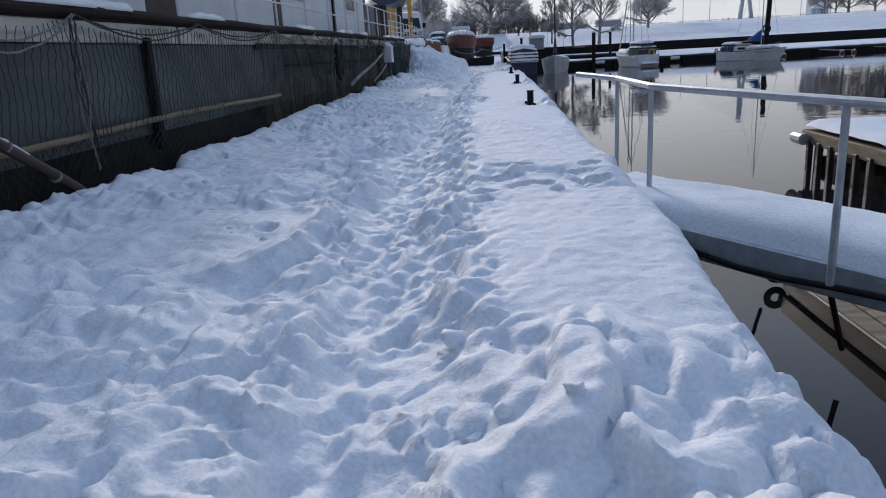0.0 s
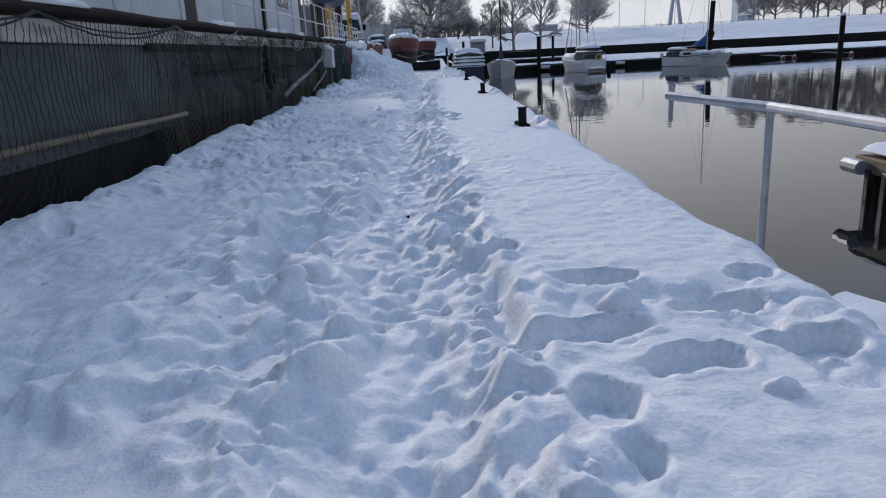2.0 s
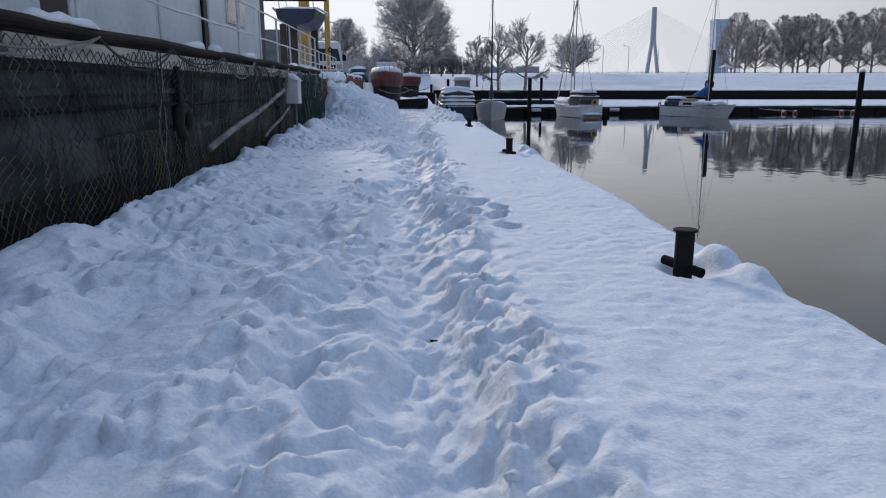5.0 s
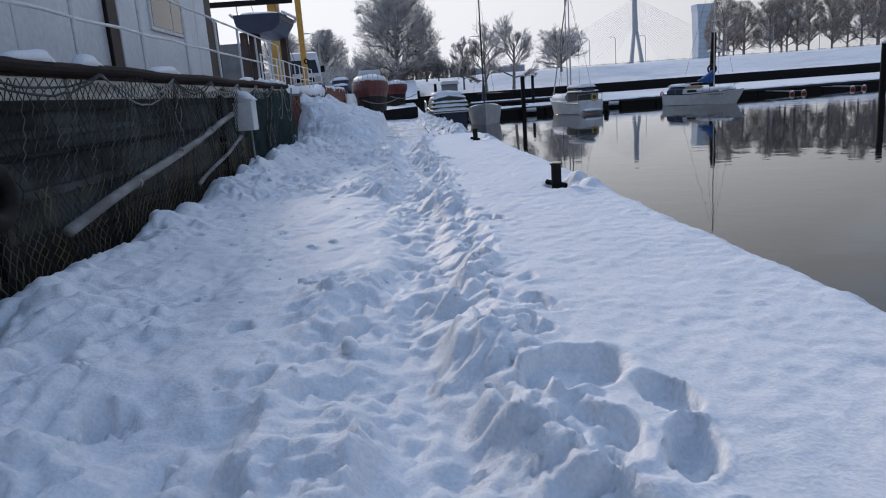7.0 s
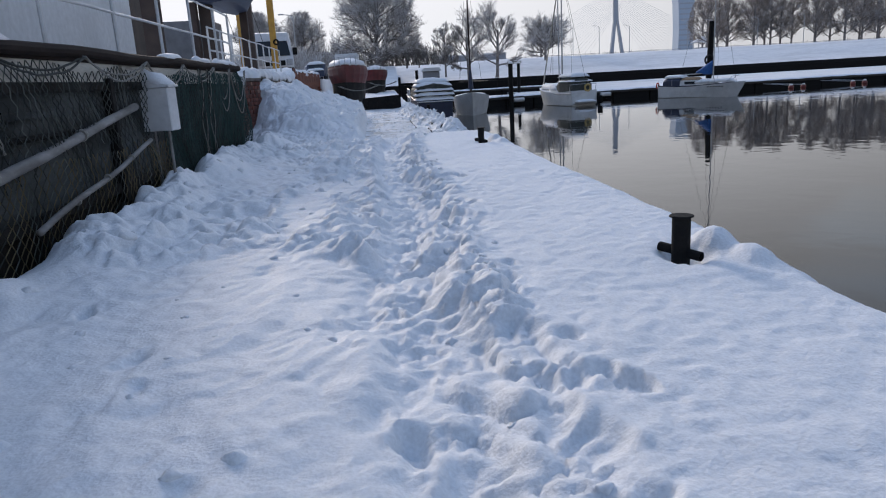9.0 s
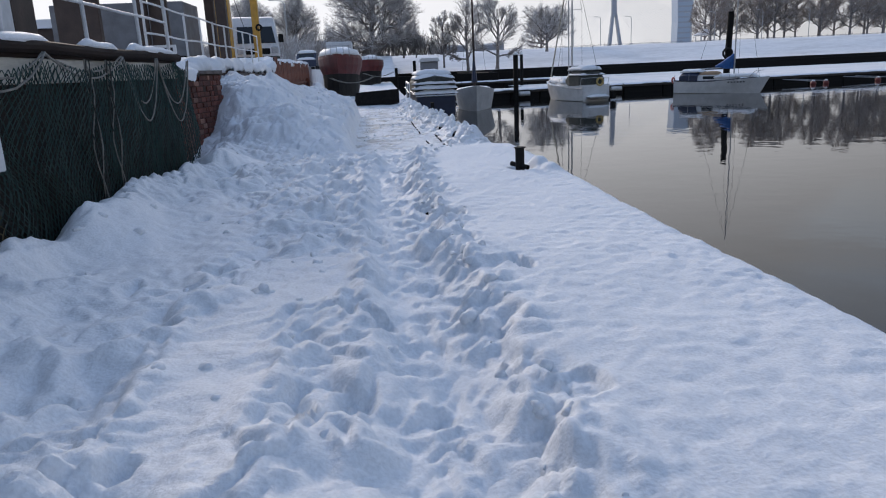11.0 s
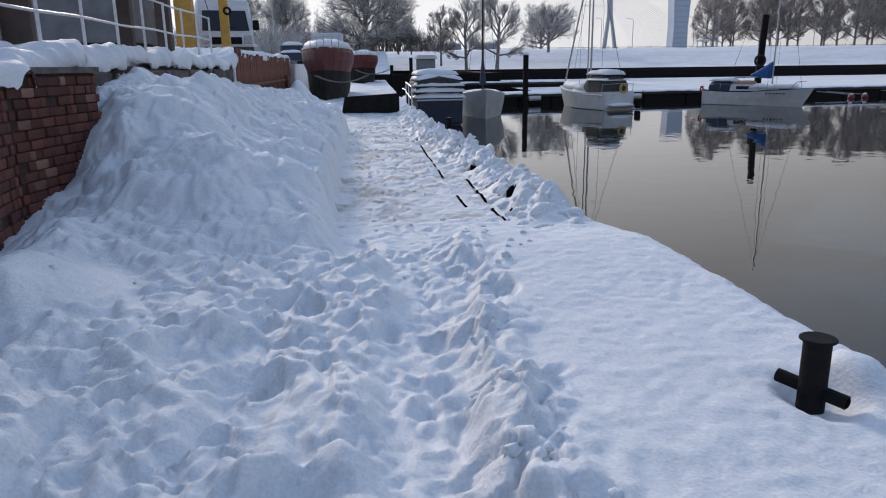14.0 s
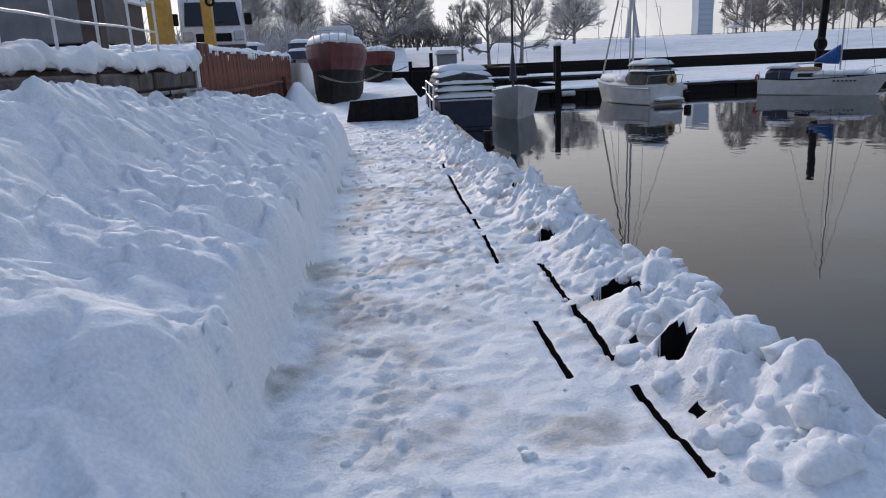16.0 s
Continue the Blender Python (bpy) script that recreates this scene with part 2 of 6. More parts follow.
# ---- mesh tools ----
class Shape:
    """Collects vertices and faces of one mesh."""

    def __init__(self):
        self.v, self.f, self.m = [], [], []

    def add(self, verts, faces, mi=0):
        o = len(self.v)
        self.v += [tuple(p) for p in verts]
        self.f += [tuple(i + o for i in f) for f in faces]
        self.m += [mi] * len(faces)
        return self

    def box(self, lo, hi, c=0.0, mi=0, turn=None):
        """A box with chamfered edges of width c."""
        lo, hi = np.minimum(lo, hi), np.maximum(lo, hi)
        c = min(c, 0.45 * float(np.min(np.array(hi) - np.array(lo))))
        if c <= 0:
            P = [(x, y, z) for x in (lo[0], hi[0]) for y in (lo[1], hi[1]) for z in (lo[2], hi[2])]
            F = [(0, 1, 3, 2), (4, 6, 7, 5), (0, 4, 5, 1), (2, 3, 7, 6), (0, 2, 6, 4), (1, 5, 7, 3)]
        else:
            P, idx = [], {}
            for i in (0, 1):
                for j in (0, 1):
                    for k in (0, 1):
                        s = [(lo, hi)[q][a] for a, q in enumerate((i, j, k))]
                        d = [c if q == 0 else -c for q in (i, j, k)]
                        for a in range(3):
                            p = [s[b] + (0 if b == a else d[b]) for b in range(3)]
                            idx[(i, j, k, a)] = len(P)
                            P.append(tuple(p))
            F = []
            for a in range(3):
                b, e = (a + 1) % 3, (a + 2) % 3
                for s in (0, 1):
                    q = []
                    for (u, w) in ((0, 0), (1, 0), (1, 1), (0, 1)):
                        t = [0, 0, 0]
                        t[a], t[b], t[e] = s, u, w
                        q.append(idx[(*t, a)])
                    F.append(tuple(q if s else q[::-1]))
                for u in (0, 1):
                    for w in (0, 1):
                        t0, t1 = [0, 0, 0], [0, 0, 0]
                        t0[b], t0[e], t1[b], t1[e] = u, w, u, w
                        t0[a], t1[a] = 0, 1
                        q = [idx[(*t0, b)], idx[(*t1, b)], idx[(*t1, e)], idx[(*t0, e)]]
                        F.append(tuple(q if u == w else q[::-1]))
            for i in (0, 1):
                for j in (0, 1):
                    for k in (0, 1):
                        q = [idx[(i, j, k, a)] for a in range(3)]
                        F.append(tuple(q if (i + j + k) % 2 else q[::-1]))
        if turn is not None:
            P = [tuple(turn @ Vector(p)) for p in P]
        return self.add(P, F, mi)

    def tube(self, pts, r, sides=8, caps=True, mi=0):
        """A round bar along the points; r is one radius or one for each point."""
        pts = [Vector(p) for p in pts]
        rs = [r] * len(pts) if isinstance(r, (int, float)) else list(r)
        V, F = [], []
        ref = None
        for i, p in enumerate(pts):
            d = (pts[min(i + 1, len(pts) - 1)] - pts[max(i - 1, 0)]).normalized()
            if ref is None:
                ref = d.orthogonal().normalized()
            ref = (ref - d * ref.dot(d))
            ref = ref.normalized() if ref.length > 1e-6 else d.orthogonal().normalized()
            s = d.cross(ref)
            for k in range(sides):
                a = 2 * math.pi * k / sides
                V.append(p + (ref * math.cos(a) + s * math.sin(a)) * rs[i])
        for i in range(len(pts) - 1):
            for k in range(sides):
                k2 = (k + 1) % sides
                F.append((i * sides + k, i * sides + k2, (i + 1) * sides + k2, (i + 1) * sides + k))
        if caps:
            F.append(tuple(range(sides))[::-1])
            F.append(tuple((len(pts) - 1) * sides + k for k in range(sides)))
        return self.add(V, F, mi)

    def lathe(self, prof, at=(0, 0, 0), sides=16, mi=0):
        V, F = [], []
        for r, z in prof:
            for k in range(sides):
                a = 2 * math.pi * k / sides
                V.append((at[0] + r * math.cos(a), at[1] + r * math.sin(a), at[2] + z))
        n = len(prof)
        for i in range(n - 1):
            for k in range(sides):
                k2 = (k + 1) % sides
                F.append((i * sides + k, i * sides + k2, (i + 1) * sides + k2, (i + 1) * sides + k))
        F.append(tuple(range(sides))[::-1])
        F.append(tuple((n - 1) * sides + k for k in range(sides)))
        return self.add(V, F, mi)

    def loft(self, rings, close=True, caps=True, mi=0):
        """Skins a row of rings of equal length."""
        n = len(rings[0])
        V = [p for r in rings for p in r]
        F = []
        for i in range(len(rings) - 1):
            for k in range(n if close else n - 1):
                k2 = (k + 1) % n
                F.append((i * n + k, i * n + k2, (i + 1) * n + k2, (i + 1) * n + k))
        if caps:
            F.append(tuple(range(n))[::-1])
            F.append(tuple((len(rings) - 1) * n + k for k in range(n)))
        return self.add(V, F, mi)

    def prism(self, outline, a, b, axis=0, mi=0):
        """An outline in the other two axes, drawn from a to b along the axis."""
        put = lambda p, s: (s, p[0], p[1]) if axis == 0 else (p[0], s, p[1]) if axis == 1 else (p[0], p[1], s)
        return self.loft([[put(p, a) for p in outline], [put(p, b) for p in outline]], mi=mi)

    def torus(self, R, r, at, axis=1, n=20, k=8, mi=0):
        pts = []
        V, F = [], []
        for i in range(n):
            a = 2 * math.pi * i / n
            for j in range(k):
                b = 2 * math.pi * j / k
                q = ((R + r * math.cos(b)) * math.cos(a), (R + r * math.cos(b)) * math.sin(a), r * math.sin(b))
                q = (q[2], q[0], q[1]) if axis == 0 else (q[0], q[2], q[1]) if axis == 1 else q
                V.append(tuple(q[c] + at[c] for c in range(3)))
        for i in range(n):
            for j in range(k):
                F.append((i * k + j, ((i + 1) % n) * k + j, ((i + 1) % n) * k + (j + 1) % k, i * k + (j + 1) % k))
        return self.add(V, F, mi)

    def mesh(self, name, mats, smooth=False):
        me = bpy.data.meshes.new(name)
        me.from_pydata(self.v, [], self.f)
        for mt in (mats if isinstance(mats, (list, tuple)) else [mats]):
            me.materials.append(mt)
        if isinstance(mats, (list, tuple)) and len(mats) > 1:
            me.polygons.foreach_set("material_index", self.m)
        if smooth:
            me.polygons.foreach_set("use_smooth", [True] * len(me.polygons))
        me.validate()
        me.update()
        return me


def part(name, shape, mat, parent=None, label="", smooth=False, kind=""):
    ob = new(name, shape.mesh(name, mat, smooth))
    if parent is not None:
        ob.parent = parent
    return tagged(ob, label, kind=kind)


def thing(name, at, label, category, group="", kind="", rz=0):
    e = new(name)
    e.matrix_basis = pose(*at, 0, 0, rz)
    return tagged(e, label, category, group, kind)


def smoothstep(a, b, x):
    t = np.clip((x - a) / (b - a), 0, 1)
    return t * t * (3 - 2 * t)


def vnoise(x, y, seed=0):
    """Smooth value noise on arrays, about -1 to 1."""
    xi, yi = np.floor(x).astype(np.int64), np.floor(y).astype(np.int64)
    xf, yf = x - xi, y - yi
    u, v = xf * xf * xf * (xf * (xf * 6 - 15) + 10), yf * yf * yf * (yf * (yf * 6 - 15) + 10)

    def h(i, j):
        n = (i * 374761393 + j * 668265263 + seed * 1442695041) & 0xFFFFFFFF
        n = ((n ^ (n >> 13)) * 1274126177) & 0xFFFFFFFF
        return ((n ^ (n >> 16)) & 0xFFFF) / 32767.5 - 1

    a, b, c, d = h(xi, yi), h(xi + 1, yi), h(xi, yi + 1), h(xi + 1, yi + 1)
    return (a * (1 - u) + b * u) * (1 - v) + (c * (1 - u) + d * u) * v


def fbm(x, y, seed=0, octaves=4, gain=0.5):
    s, a, t = 0, 1.0, 0
    for i in range(octaves):
        s, t = s + a * vnoise(x * 2 ** i + 17.3 * i, y * 2 ** i - 9.1 * i, seed + i), t + a
        a *= gain
    return s / t


def cobble(x, y, seed=0, warp=0.25):
    """Rounded broken lumps, 0 to 1: distance to the nearest of one scattered point in each unit cell."""
    wx, wy = x + warp * vnoise(x * 1.7, y * 1.7, seed + 5), y + warp * vnoise(x * 1.7 + 40, y * 1.7, seed + 6)
    xi, yi = np.floor(wx), np.floor(wy)
    best = np.full(x.shape, 9.0)
    for i in (-1, 0, 1):
        for j in (-1, 0, 1):
            cx, cy = xi + i, yi + j
            px = cx + 0.5 + 0.42 * vnoise(cx + 0.0, cy + 0.0, seed)
            py = cy + 0.5 + 0.42 * vnoise(cx + 0.0, cy + 0.0, seed + 1)
            r = 0.62 + 0.34 * vnoise(cx + 0.0, cy + 0.0, seed + 2)
            best = np.minimum(best, ((wx - px) ** 2 + (wy - py) ** 2) / (r * r))
    return np.sqrt(np.clip(1 - best, 0, 1))


def grid_mesh(name, X, Y, Z, mats, mi=None, smooth=True):
    """A sheet of quads from arrays of rows and columns."""
    r, c = X.shape
    me = bpy.data.meshes.new(name)
    me.vertices.add(r * c)
    me.vertices.foreach_set("co", np.stack([X, Y, Z], -1).astype(np.float32).ravel())
    i = (np.arange(r - 1)[:, None] * c + np.arange(c - 1)[None, :]).ravel()
    q = np.stack([i, i + 1, i + c + 1, i + c], -1).astype(np.int32)
    n = len(q)
    me.loops.add(n * 4)
    me.loops.foreach_set("vertex_index", q.ravel())
    me.polygons.add(n)
    me.polygons.foreach_set("loop_start", np.arange(0, n * 4, 4, dtype=np.int32))
    for mt in mats:
        me.materials.append(mt)
    if mi is not None:
        me.polygons.foreach_set("material_index", mi.astype(np.int32).ravel())
    me.polygons.foreach_set("use_smooth", np.full(n, smooth))
    me.update(calc_edges=True)
    me.validate()
    return me


# ---- the setting: water, far ground, quay ----
ground = new("ground", Shape().box((-1500, -400, -6), (1800, 2600, -4.5)).mesh("ground", M_CONCRETE))
tagged(ground, "dark harbour bed under the water", "ground", kind="structure")
water = new("water", Shape().add([(-3.2, -300, WATER), (1500, -300, WATER), (1500, 700, WATER), (-3.2, 700, WATER)], [(0, 1, 2, 3)]).mesh("water", M_WATER))
tagged(water, "still dark harbour water mirroring the pale sky", "water", kind="structure")

EDGE_R, EDGE_L = 3.52, -1.78
quay = new("quay", Shape().box((EDGE_L + 0.06, -9, -1.9), (EDGE_R - 0.14, 57.5, -0.36), 0.03).mesh("quay", M_WETWOOD))
tagged(quay, "low dark quay deck of wet timber beside the water", "quay", kind="structure")


# camera's worn track along the quay
def track(y):
    return np.interp(y, [-5, 0, 1.5, 3, 6, 11, 14, 18, 21, 26, 30, 33, 36, 40, 60], [2.6, 2.25, 1.95, 1.72, 1.52, 1.28, 1.2, 1.1, 1.1, 1.22, 1.22, 1.2, 1.4, 1.45, 1.5])


def build_snow():
    rng = np.random.default_rng(5)
    dx, dy = 0.023, 0.026
    xs, ys = np.arange(-2.74, 3.86, dx), np.arange(-5.0, 58.0, dy)
    X, Y = np.meshgrid(xs, ys)
    tr = track(Y)
    cleared = smoothstep(36.4, 38.6, Y + 0.5 * fbm(X * 1.2, Y * 1.2, 3))
    wob = 0.14 * fbm(Y * 0.9, Y * 0 + 2.2, 8, 3)
    ridged = lambda f, s: 1 - 2 * np.abs(fbm(X * f, Y * f, s, 3))
    # coordinates bent by noise, so that no lump repeats its neighbour
    U = X + 0.16 * fbm(X * 1.9, Y * 1.5, 201, 3) + 0.05 * fbm(X * 6, Y * 5, 203, 2)
    V = 0.72 * Y + 0.16 * fbm(X * 1.9, Y * 1.5, 202, 3) + 0.05 * fbm(X * 6, Y * 5, 204, 2)
    billow = lambda f, s: np.abs(fbm(U * f, V * f, s, 2))          # soft domes between sharp creases
    crest = lambda f, s: 1 - np.abs(fbm(U * f, V * f, s, 2)) * 2.2  # sharp crests between soft hollows
    fine = 0.006 * fbm(X * 14, Y * 14, 23, 3)
    c_big, c_mid, c_small = cobble(U * 3.0, V * 3.6, 101, 0.6), cobble(U * 6.1, V * 7.2, 111, 0.6), cobble(U * 12.5, V * 14, 121, 0.5)
    broken = 0.085 * (crest(1.5, 34) - 0.5) + 0.06 * billow(2.6, 35) + 0.045 * c_big * smoothstep(-0.1, 0.3, fbm(X * 1.1, Y * 0.9, 36, 2)) + 0.075 * billow(5.2, 40) + 0.036 * c_mid * smoothstep(-0.35, 0.15, fbm(X * 1.9, Y * 1.6, 37, 2)) + 0.017 * c_small * smoothstep(-0.25, 0.25, fbm(X * 2.3, Y * 2, 38, 2)) + 0.022 * (crest(8.5, 39) - 0.5) - 0.02
    # untouched sheet at the waterside, with low swells and wind ripple
    smooth = 0.032 * fbm(X * 0.7, Y * 0.5, 11, 3) + 0.012 * fbm(X * 5, Y * 4, 13, 3) + 0.010 * fbm(X * 17, Y * 14, 12, 2) + 0.010 * c_mid * smoothstep(0.15, 0.5, fbm(X * 0.9, Y * 0.9, 14, 2))
    # trampled left side with calmer patches
    calm = smoothstep(0.05, 0.40, fbm(X * 0.6, Y * 0.42, 31, 2))
    for cx, cy, rx, ry in ((-0.75, 8.6, 0.95, 2.4), (-0.95, 21.5, 0.75, 2.0), (-0.15, 19.6, 0.45, 2.6), (-1.0, 30.2, 0.8, 2.4), (0.05, 27.0, 0.35, 1.6), (-0.2, 14.0, 0.4, 1.2)):
        calm = np.maximum(calm, np.exp(-(((X - cx) / rx) ** 2 + ((Y - cy) / ry) ** 2) ** 2))
    lump = 0.085 * fbm(U * 1.3, V * 1.3, 21, 3) + 0.02 * (ridged(2.4, 22) - 0.45)
    trod = -0.10 + lump * (1 - 0.6 * calm) + broken * (1 - 0.8 * calm) + fine + (0.12 + 0.18 * smoothstep(20, 30, Y)) * np.exp(-((X + 1.68) / 0.55) ** 2) * (1 + 0.8 * fbm(X * 1.5, Y * 1.1, 24, 2))
    # worn trench with a crumbly shoulder on the water's side
    d = X - tr - wob
    trench = -0.165 + 0.035 * fbm(X * 2.4, Y * 1.6, 25, 3) + 0.016 * fbm(X * 8, Y * 6, 28, 3) + 0.028 * c_mid * smoothstep(-0.1, 0.3, fbm(X * 2, Y * 1.5, 29, 2)) + 0.013 * c_small + 0.02 * (crest(8, 33) - 0.5) + fine
    w_tr = smoothstep(-0.40, -0.16, d) * (1 - smoothstep(0.12, 0.36, d + 0.05 * (c_mid - 0.4) + 0.20 * fbm(X * 2.1, Y * 1.5, 37, 3)))
    w_sm = smoothstep(0.34, 0.56, d + 0.26 * fbm(X * 2.2, Y * 1.7, 36, 3))
    Z = trod * (1 - w_sm) + smooth * w_sm
    shoulder = np.exp(-((d - 0.44) / 0.22) ** 2) * (1 - cleared)
    Z += shoulder * (-0.035 + 0.05 * fbm(U * 2.2, V * 2.0, 26, 3) + 0.04 * billow(3.3, 27) + 0.07 * billow(6.0, 41) + 0.036 * c_mid * smoothstep(-0.3, 0.2, fbm(X * 1.3, Y * 1.0, 30, 2)) + 0.022 * c_small * smoothstep(-0.3, 0.2, fbm(X * 3, Y * 2, 32, 2)))
    Z = Z * (1 - w_tr) + trench * w_tr
    # trampled spots by the gangway: a broken step down with soft lumps
    edge = fbm(X * 2.2, Y * 2.2, 44, 3)
    low1 = smoothstep(2.70, 2.58, Y + 0.45 * edge - 0.25 * (X - 2.7)) * smoothstep(1.95, 2.3, X)
    low2 = smoothstep(5.55, 5.75, Y + 0.3 * edge) * smoothstep(6.95, 6.75, Y + 0.3 * edge) * smoothstep(2.0, 2.4, X) * (0.35 + 0.65 * smoothstep(-0.2, 0.15, edge))
    soft = 0.16 * billow(1.5, 131) + 0.12 * cobble(U * 2.3, V * 2.6, 132, 0.7) + 0.06 * c_big + 0.025 * c_mid + 0.09 * fbm(X * 1.1, Y * 1.1, 45, 2)
    Z = Z * (1 - low1) + (-0.17 + 0.85 * soft) * low1
    Z = Z * (1 - low2) + (-0.12 + 0.5 * soft) * low2

    def patch(cx, cy, r):
        i0, i1 = max(0, int((cy - r - ys[0]) / dy)), min(len(ys), int((cy + r - ys[0]) / dy) + 2)
        j0, j1 = max(0, int((cx - r - xs[0]) / dx)), min(len(xs), int((cx + r - xs[0]) / dx) + 2)
        return slice(i0, i1), slice(j0, j1)

    def dent(cx, cy, rx, ry, deep, a):
        """A foot's hole with a slight rim."""
        s = patch(cx, cy, max(rx, ry) * 1.9)
        u, v = X[s] - cx, Y[s] - cy
        u, v = u * math.cos(a) + v * math.sin(a), -u * math.sin(a) + v * math.cos(a)
        q = np.sqrt((u / rx) ** 2 + (v / ry) ** 2) + 0.30 * vnoise(X[s] * 8, Y[s] * 8, 78) + 0.15 * vnoise(X[s] * 19, Y[s] * 19, 79)
        Z[s] += -deep * (1 - smoothstep(0.35, 1.05, q)) + 0.12 * deep * np.exp(-((q - 1.2) / 0.2) ** 2)

    def pit(cx, cy, rx, ry, deep, a=0.0):
        """A deep hole where a boot broke through: steep ragged sides, a crumbly floor."""
        s = patch(cx, cy, max(rx, ry) * 2.2)
        u, v = X[s] - cx, Y[s] - cy
        u, v = u * math.cos(a) + v * math.sin(a), -u * math.sin(a) + v * math.cos(a)
        q = np.sqrt((u / rx) ** 2 + (v / ry) ** 2) + 0.42 * fbm(X[s] * 4.5, Y[s] * 4.5, 91, 3)
        w = 1 - smoothstep(0.78, 1.0, q)
        Z[s] += w * (-deep + 0.35 * deep * c_mid[s] + 0.25 * deep * fbm(X[s] * 5, Y[s] * 5, 92, 2)) + 0.10 * deep * np.exp(-((q - 1.12) / 0.12) ** 2)

    for k in range(430):
        cy = rng.uniform(-3, 37)
        left = rng.uniform() < 0.6
        cx = rng.uniform(-1.45, float(track(cy)) - 0.25) if left else float(track(cy)) + rng.uniform(-0.15, 0.15)
        if left and calm[int((cy - ys[0]) / dy), int((cx - xs[0]) / dx)] > 0.6 and rng.uniform() < 0.7:
            continue
        dent(cx, cy, rng.uniform(0.06, 0.10), rng.uniform(0.12, 0.20), rng.uniform(0.02, 0.10) if left else rng.uniform(0.015, 0.045), rng.normal(0, 0.25))
    for k in range(24):                                   # stray prints on the shoulder
        cy = rng.uniform(0, 36)
        dent(float(track(cy)) + rng.uniform(0.45, 0.8), cy, 0.07, 0.13, rng.uniform(0.04, 0.10), rng.normal(0, 0.4))
    # spots where somebody stepped off the track into the deep snow
    for cx, cy, rx, ry, deep, a in ((1.75, 17.55, 0.26, 0.24, 0.15, 0.3), (2.06, 17.15, 0.12, 0.22, 0.13, 0.15), (1.70, 16.95, 0.16, 0.30, 0.12, 0.1), (1.98, 16.75, 0.10, 0.26, 0.13, -0.3), (1.55, 16.45, 0.2, 0.22, 0.10, 0.0), (2.02, 16.2, 0.14, 0.2, 0.10, 0.4),
                                (2.45, 6.95, 0.22, 0.13, 0.12, 0.0), (2.95, 6.55, 0.24, 0.13, 0.14, 0.2), (2.30, 6.30, 0.26, 0.12, 0.12, 0.0), (3.12, 6.05, 0.22, 0.13, 0.13, -0.1), (2.62, 5.95, 0.24, 0.12, 0.12, 0.1), (2.2, 5.6, 0.14, 0.2, 0.10, 0.0), (2.05, 7.6, 0.12, 0.14, 0.10, 0.0), (3.25, 6.9, 0.14, 0.12, 0.1, 0.0),
                                (1.95, 21.6, 0.10, 0.16, 0.08, 0.3), (1.85, 26.3, 0.10, 0.18, 0.07, 0.0), (1.48, 31.2, 0.13, 0.24, 0.10, 0.2), (0.5, 35.2, 0.10, 0.22, 0.16, 0.1), (0.35, 34.1, 0.09, 0.2, 0.15, -0.1), (1.3, 34.6, 0.10, 0.2, 0.1, 0.0)):
        pit(cx, cy, rx, ry, deep, a)
    # cleared walk with the shovelled bank on one side and clods on the other
    floor = -0.222 + 0.012 * c_mid * smoothstep(-0.1, 0.3, fbm(X * 1.6, Y * 1.6, 64, 2)) + 0.018 * fbm(X * 3, Y * 3, 51, 3) + 0.020 * fbm(X * 9, Y * 9, 52, 3) + 0.020 * c_small * smoothstep(-0.2, 0.3, fbm(X * 1.2, Y * 1.2, 57, 2))
    cut = 0.47 + 0.10 * fbm(Y * 0.7, Y * 0 + 5, 53, 3) - 0.9 * smoothstep(49.5, 55.5, Y) + 0.25 * smoothstep(38.6, 36.0, Y)
    rise = np.clip((cut - X), 0, 1.9)
    bank_h = 0.22 + 0.36 * rise ** 0.85 + 0.08 * np.exp(-((Y - 44.5) / 3.0) ** 2) * np.clip(rise, 0, 1) + 0.16 * fbm(X * 1.1, Y * 1.1, 54, 2) + 0.14 * billow(1.5, 58) + 0.07 * c_big * smoothstep(-0.2, 0.3, fbm(X * 0.9, Y * 0.9, 65, 2)) + 0.03 * c_mid + fine
    bank_h += 0.42 * np.exp(-((Y - 41.5) / 2.8) ** 2) * smoothstep(0.9, 2.0, cut - X)
    onset = 36.0 + 0.95 * np.clip(-(X + 0.6), 0, 2)
    bank_h *= smoothstep(onset - 0.4, onset + 3.3, Y + 0.4 * fbm(X * 1.5, Y * 1.5, 59, 2)) * (1 - 0.75 * smoothstep(51, 56.5, Y))
    nick = 0.05 * fbm(X * 2.5, Y * 2.5, 67, 2) + 0.02 * (c_mid - 0.4)
    side = smoothstep(cut + 0.05 + nick, cut - 0.16 + nick - 0.16 * np.clip(39 - Y, 0, 2), X)
    heap = np.exp(-((X - 2.98 + 0.5 * smoothstep(41, 50, Y)) / 0.30) ** 2) * smoothstep(36.9, 38.6, Y) * (0.10 + 0.16 * fbm(X * 2.5, Y * 2.5, 56, 3) + 0.22 * billow(2.2, 68) + 0.10 * billow(5.0, 69) + 0.13 * c_big * (0.6 + fbm(X * 1.7, Y * 1.7, 62, 2)) + 0.055 * c_mid + 0.02 * c_small + 0.015 * fbm(X * 16, Y * 16, 63, 2))
    tail = smoothstep(57.4, 54.0, Y)
    C = floor + (bank_h - floor) * side * (bank_h > floor) + heap * (1 - side)
    Z = Z * (1 - cleared) + C * cleared
    start = smoothstep(34.5, 38.5, Y)
    w = side * start * smoothstep(0.02, 0.2, bank_h)
    Z = np.maximum(Z, (bank_h - 0.06) * w + Z * (1 - w))
